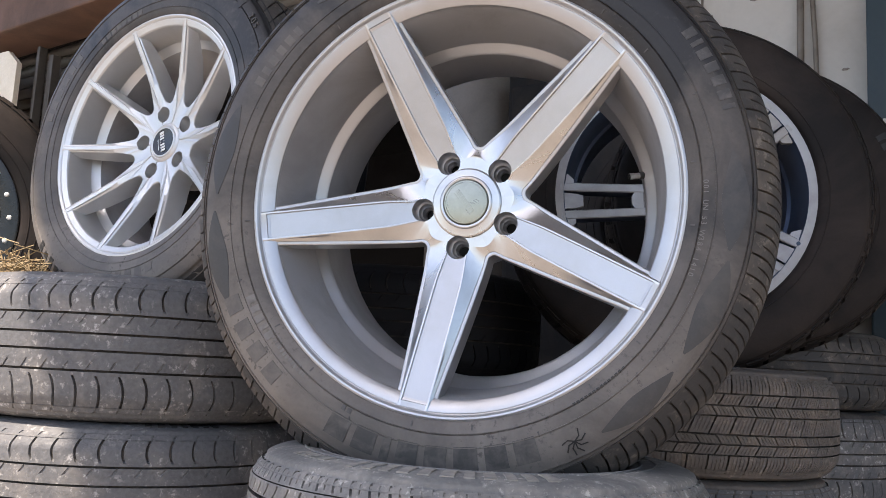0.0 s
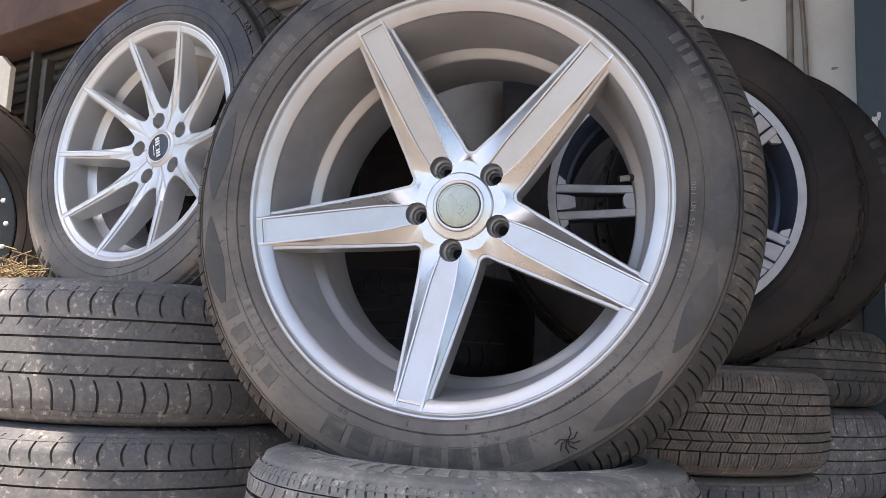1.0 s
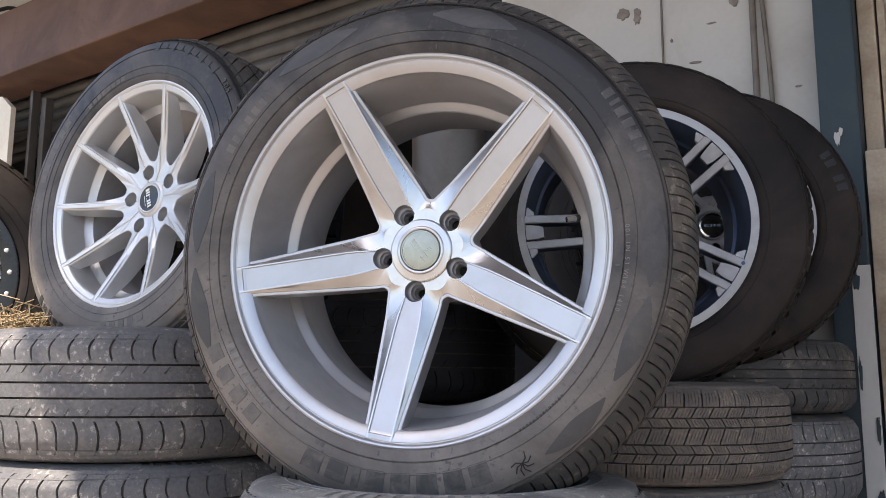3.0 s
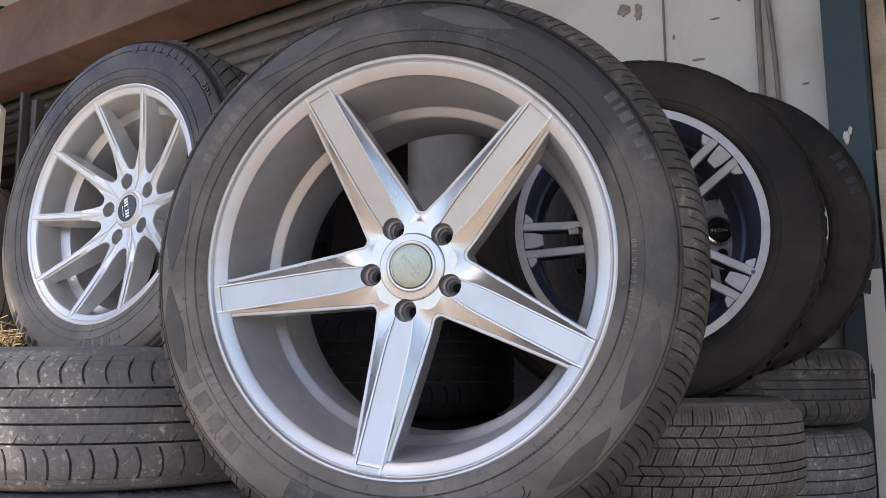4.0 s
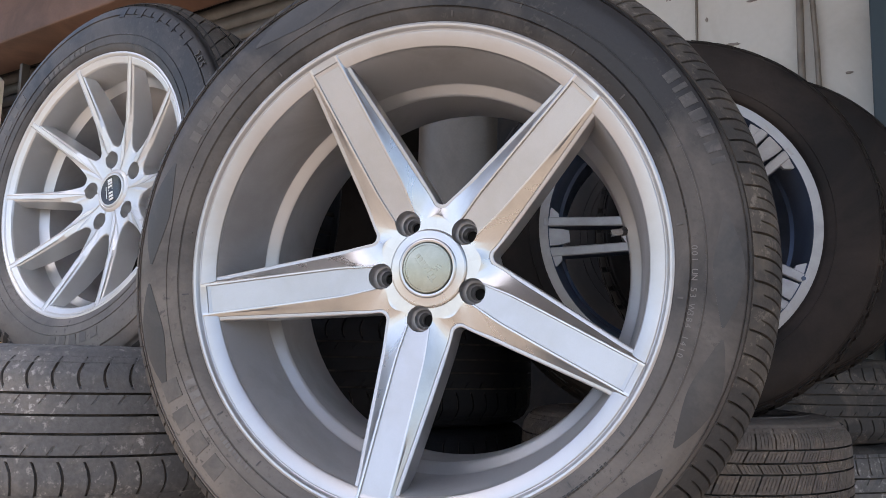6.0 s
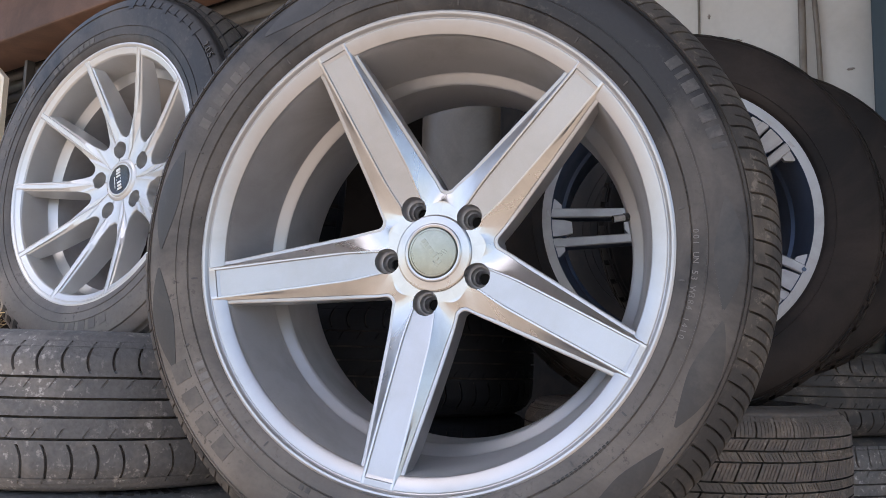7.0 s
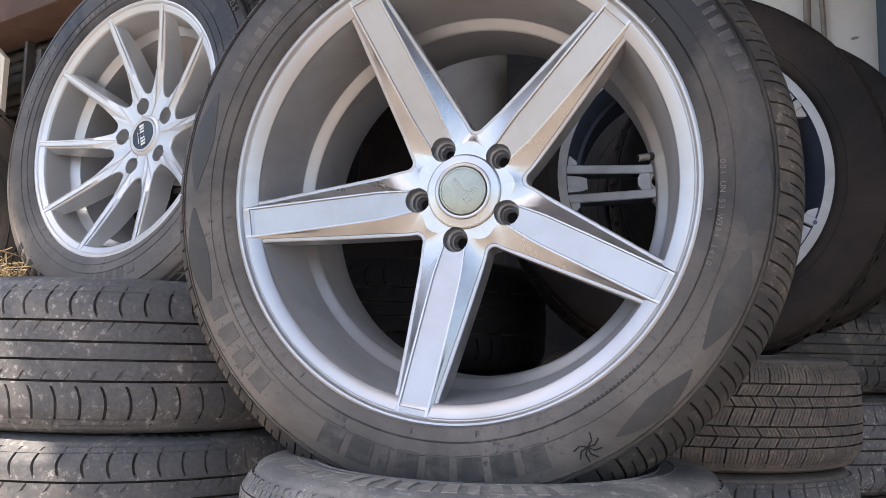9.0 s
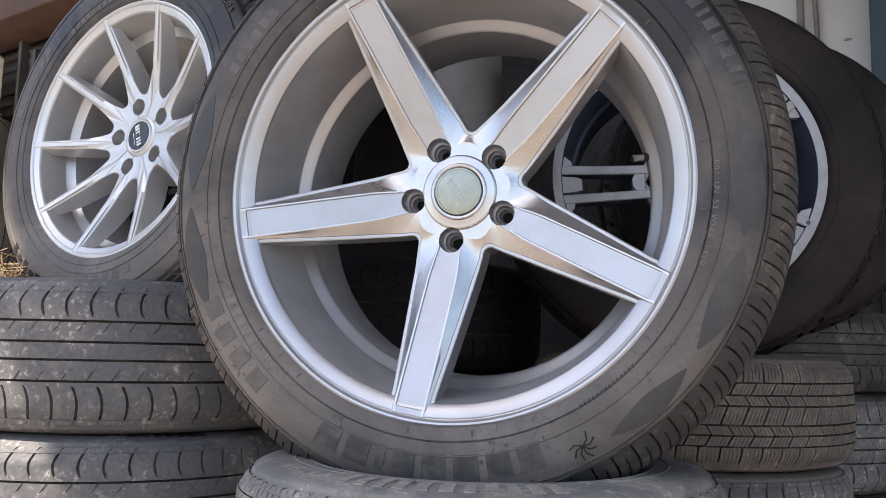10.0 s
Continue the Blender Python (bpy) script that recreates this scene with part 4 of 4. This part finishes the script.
def flake(x, z, w, h, seed, me_mat, name="paint_flake", label="dark bare patch where paint has peeled", y=0.0):
    """A ragged thin patch of bare or differently painted surface on the wall."""
    rnd = random.Random(seed)
    n = 18
    ring = []
    for k in range(n):
        a = 2 * math.pi * k / n
        f = 0.6 + 0.5 * rnd.random()
        ring.append((w * f * math.cos(a), h * f * math.sin(a)))
    verts = [(p, -0.004, q) for p, q in ring] + [(p * 1.02, 0.0, q * 1.02) for p, q in ring]
    faces = [tuple(range(n))] + [(k, (k + 1) % n, n + (k + 1) % n, n + k) for k in range(n)]
    ob = new(name, tidy(solid(name, verts, faces, me_mat, smooth=0)))
    ob.matrix_basis = on_face(x, y, z)
    return tagged(ob, label, "paint patch", "peeled patches", "structure")


for n, (x, z, w, h) in enumerate(((-0.665, 2.165, 0.022, 0.024), (-0.615, 2.145, 0.014, 0.034), (-0.300, 2.150, 0.022, 0.055), (-0.318, 2.175, 0.026, 0.04), (-0.425, 1.94, 0.022, 0.005), (-0.50, 2.03, 0.004, 0.008), (-0.12, 1.80, 0.010, 0.004), (-0.37, 2.06, 0.018, 0.003))):
    flake(x, z, w, h, n, PRIMER)


rail = thing("wall_cable", on_face(-4.6, -0.03, 3.2), "black cable sagging along the wall above the lintel", "cable")
part("strand", tube_mesh("strand", [(-0.9 + 0.1 * k, 0.0, 0.03 * math.sin(k * 1.1) - 0.02 * (k > 9)) for k in range(16)], 0.012, DARK_STEEL, 8), rail)

# cream sign panel and brackets by the shutter
sign = thing("sign_panel", on_face(-4.49, -0.04, 0), "cream painted metal panel with cut corners hanging by the opening", "panel")
cut = [(-1.2, 1.85), (-0.10, 1.85), (-0.10, 1.97), (-0.02, 1.97), (-0.02, 2.53), (-0.14, 2.62), (-1.2, 2.62)]
sv = [(x, y, z) for y in (-0.015, 0.015) for x, z in cut]
n = len(cut)
sf = [tuple(range(n)), tuple(range(2 * n - 1, n - 1, -1))] + [(k, k + n, (k + 1) % n + n, (k + 1) % n) for k in range(n)]
part("sheet", tidy(solid("sheet", sv, sf, CREAM, smooth=0)), sign)
part("edge_bar", box_mesh("edge_bar", 0.03, 0.05, 0.9, SHUTTER, 0.004), sign, "", Matrix.Translation((0.03, 0.10, 2.2)))
part("edge_bar", box_mesh("edge_bar", 0.05, 0.05, 2.6, SHUTTER, 0.004), sign, "", Matrix.Translation((0.10, 0.14, 1.3)))
clutter = thing("shelf_rack", on_face(-3.9, 0.25, 0), "dark steel rack with brackets in the shop opening", "rack")
for x in (-0.5, 0.0, 0.55):
    part("upright", box_mesh("upright", 0.05, 0.05, 2.2, DARK_STEEL, 0.004), clutter, "", Matrix.Translation((x, 0, 1.1)))
for z in (1.2, 1.7, 2.12):
    part("shelf", box_mesh("shelf", 1.3, 0.3, 0.03, DARK_STEEL, 0.004), clutter, "", Matrix.Translation((0, 0.15, z)))
for x, z in ((-0.42, 2.06), (-0.2, 2.03), (0.12, 1.98)):
    part("bracket", box_mesh("bracket", 0.07, 0.05, 0.09, PIPE, 0.012), clutter, "", Matrix.Translation((x, -0.04, z)))

for n, (x, z, w, h, mat) in enumerate(((-0.012, 1.60, 0.009, 0.022, WALL_WHITE), (-0.002, 1.62, 0.006, 0.013, WALL_WHITE))):
    flake(x, z, w, h, 60 + n, mat, "paint_flake", "pale bare patch on the dark blue post", -0.081)
structure("paint_band", box_mesh("paint_band", 0.048, 0.004, 1.24, WALL_WHITE, 0.001), on_face(0.0235, -0.0825, 0.62), "old white paint on the foot of the blue post", "paint patch")
for n, (x, z, w, h) in enumerate(((0.034, 0.60, 0.012, 0.055), (0.012, 0.47, 0.013, 0.022), (0.038, 0.36, 0.010, 0.05), (0.006, 0.95, 0.005, 0.05), (0.010, 1.20, 0.010, 0.03), (0.040, 0.80, 0.006, 0.04))):
    flake(x, z, w, h, 80 + n, BLUE_POST, "paint_flake", "dark blue patch where the white paint has gone", -0.0847)
# Stand-in box for an unidentified dark shape; it hides the bright wall.
locker = thing("dark_stand_in", on_face(-0.98, -0.06, 0), "dark box standing in for an unidentified shape against the white wall", "locker")
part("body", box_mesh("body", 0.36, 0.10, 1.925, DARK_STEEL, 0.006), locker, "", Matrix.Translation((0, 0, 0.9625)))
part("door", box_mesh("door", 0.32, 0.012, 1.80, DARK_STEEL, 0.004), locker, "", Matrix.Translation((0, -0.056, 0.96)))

# unseen added sun blocker, higher than the view; outer edge askew to the facade
structure("canopy", tidy(solid("canopy", [(x, -d, z) for z in (3.42, 3.46) for x, d in ((-11, -0.1), (-11, 0.8), (-3.53, 0.8), (-0.83, 3.5), (4.6, 3.5), (4.6, -0.1))],
          [(0, 1, 2, 3, 4, 5), (6, 7, 8, 9, 10, 11)] + [(k, (k + 1) % 6, 6 + (k + 1) % 6, 6 + k) for k in range(6)], SUN_BLOCKER, smooth=0)), FACE, "unseen grey sheet-metal canopy added to block the sun", "canopy")

# ---- tyre stacks ----
def stack(x, y, tops, bead, outer, style, side, topmat, labels, group, jitter=0.008, seed=1):
    """Lying tyres from the given top heights, the first at the top. tops: (top, width)."""
    rnd = random.Random(seed)
    out = []
    for n, (top, width) in enumerate(tops):
        m = Matrix.Translation((x + (rnd.uniform(-jitter, jitter) if n else 0), y + (rnd.uniform(-jitter, jitter) if n else 0), top - width / 2)) @ Matrix.Rotation(rnd.uniform(0, 6.28), 4, "Z")
        out.append(loose_tyre(m, bead, outer, width, style[min(n, len(style) - 1)], side, topmat[min(n, len(topmat) - 1)], labels[min(n, len(labels) - 1)], group))
    return out


left_stack = stack(-0.535, 1.545, [(1.015, 0.222), (0.793, 0.205), (0.588, 0.196), (0.392, 0.196), (0.196, 0.196)], 0.205, 0.317, ("road",), RUBBER_DUSTY, (RUBBER_DUSTY,),
                   ("dusty grey worn road tyre with straight grooves, lying on the stack", "dusty worn tyre with a sunlit patch lying under another"), "left tyre stack", seed=3)
eco = stack(0.052, 1.112, [(0.795, 0.190), (0.605, 0.2015), (0.4035, 0.2015), (0.202, 0.202)], 0.186, 0.288, ("eco",), RUBBER_PALE, (RUBBER_PALE,),
            ("dusty worn tyre with pale raised lettering lying under the large wheel", "worn road tyre lying in the stack"), "middle tyre stack", seed=5)
def flat_marks(tyre_ob, width, bead, outer, r0, r1, start, gap, widths, mat):
    """Plain raised bars on the upper sidewall of a lying tyre; start in degrees about the tyre's axis in the world."""
    turn = Matrix.Rotation(-tyre_ob.matrix_basis.to_euler().z, 4, "Z")
    a = start
    for w in widths:
        for f0, f1 in ((0.0, 0.34), (0.62, 1.0)) if w > 3 else ((0.0, 1.0),):
            part("raised_mark", arc_block("raised_mark", bead, outer, width / 2, r0, r1, a + w * f0, a + w * f1, 0.0012, mat, n=2), tyre_ob, "", turn)
        a += w + gap


flat_marks(eco[0], 0.190, 0.186, 0.288, 0.222, 0.254, -126.0, 2.2, (7.5, 7.5, 8.5, 7.5, 2.5, 8.0), LETTER_PALE)
flat_marks(eco[0], 0.190, 0.186, 0.288, 0.230, 0.248, -152.0, 1.2, (2.6, 2.6, 1.6, 2.6, 2.6), LETTER_PALE)
flat_marks(left_stack[1], 0.206, 0.205, 0.317, 0.262, 0.284, -70.0, 1.6, (6.0, 1.8, 5.0, 5.0), RUBBER_GLOSS)
right_stack = stack(0.470, 1.700, [(0.926, 0.188), (0.738, 0.185), (0.553, 0.185), (0.368, 0.184), (0.184, 0.184)], 0.185, 0.290, ("winter", "road"), RUBBER_BROWN, (RUBBER_BROWN, RUBBER_DUSTY),
                    ("brown muddy winter tyre with block tread lying on the stack", "dusty road tyre lying in the stack"), "right tyre stack", seed=7)
far_stack = stack(0.800, 2.170, [(1.030, 0.180), (0.850, 0.215), (0.635, 0.212), (0.423, 0.212), (0.211, 0.211)], 0.195, 0.312, ("road", "road"), RUBBER_TREAD, (RUBBER_TREAD, RUBBER_DUSTY),
                  ("dusty worn tyre lying on the stack by the wall",), "far tyre stack", seed=9)
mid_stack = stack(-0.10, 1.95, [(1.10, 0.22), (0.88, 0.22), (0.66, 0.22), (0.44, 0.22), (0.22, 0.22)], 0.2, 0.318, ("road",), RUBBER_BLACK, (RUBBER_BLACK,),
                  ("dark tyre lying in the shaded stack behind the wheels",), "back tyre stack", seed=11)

side_stack = stack(-1.03, 1.76, [(0.850, 0.212), (0.638, 0.214), (0.424, 0.212), (0.212, 0.212)], 0.2, 0.318, ("road",), RUBBER_DUSTY, (RUBBER_DUSTY,),
                   ("dusty tyre lying in the low stack under the black wheel",), "side tyre stack", seed=13)

# ---- wheels in their places ----
big = big_wheel(facing(0.0049, 1.0103, 1.1103, 15.7, 0.2))
side_wheel = ten_spoke_wheel(facing(-0.5451, 1.4237, 1.2769, 30.8, 5.2))
grey_wheel, _t = twin_spoke_wheel(facing(0.430, 1.540, 1.245, 9.0, 0.5), 0.238, 0.346, 0.118, "grey machined twin-spoke alloy wheel standing on the muddy tyre stack")
rear_wheel, rear_tyre = twin_spoke_wheel(facing(0.682, 1.838, 1.297, 9.0, 0.5, 20), 0.230, 0.336, 0.12, "grey twin-spoke alloy wheel with dark lettered tyre by the wall")
riveted = riveted_wheel(facing(-1.095, 1.665, 1.150, -24.0, 0.0))
bar_letters(rear_tyre, 0.230, 0.336, 0.12, 0.280, 0.305, 12, -5.0, (7, 7), 0.001, RUBBER_GLOSS, True)

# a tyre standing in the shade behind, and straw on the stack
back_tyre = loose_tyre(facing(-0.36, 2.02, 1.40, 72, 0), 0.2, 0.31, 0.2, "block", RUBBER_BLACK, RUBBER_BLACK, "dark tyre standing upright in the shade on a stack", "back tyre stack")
rnd = random.Random(21)
sv, sf = [], []
for k in range(170):
    p = Vector((-0.752 + rnd.gauss(0, 0.020), 1.46 + rnd.gauss(0, 0.02), 1.012 + abs(rnd.gauss(0, 0.022))))
    d = Vector((rnd.gauss(0, 1), rnd.gauss(0, 1), rnd.gauss(0, 0.6))).normalized() * rnd.uniform(0.012, 0.035)
    u = d.cross(Vector((0, 0.3, 1))).normalized() * 0.0009
    v = d.cross(u).normalized() * 0.0009
    o = len(sv)
    sv += [p - d + u, p - d - u + v, p - d - v, p + d + u, p + d - u + v, p + d - v]
    sf += [(o, o + 1, o + 4, o + 3), (o + 1, o + 2, o + 5, o + 4), (o + 2, o, o + 3, o + 5), (o, o + 2, o + 1), (o + 3, o + 4, o + 5)]
tagged(new("straw", solid("straw", sv, sf, STRAW, smooth=0)), "dry straw caught between tyres on the stack", "straw", "", "stuff")

# Added tyre that darkens the wall gap behind the grey wheel.
fill_tyre = loose_tyre(facing(0.66, 2.42, 1.36, 34, 0), 0.2, 0.328, 0.2, "block", RUBBER_DARK, RUBBER_DARK, "dark tyre added on the far stack to cover the bright wall", "far tyre stack")
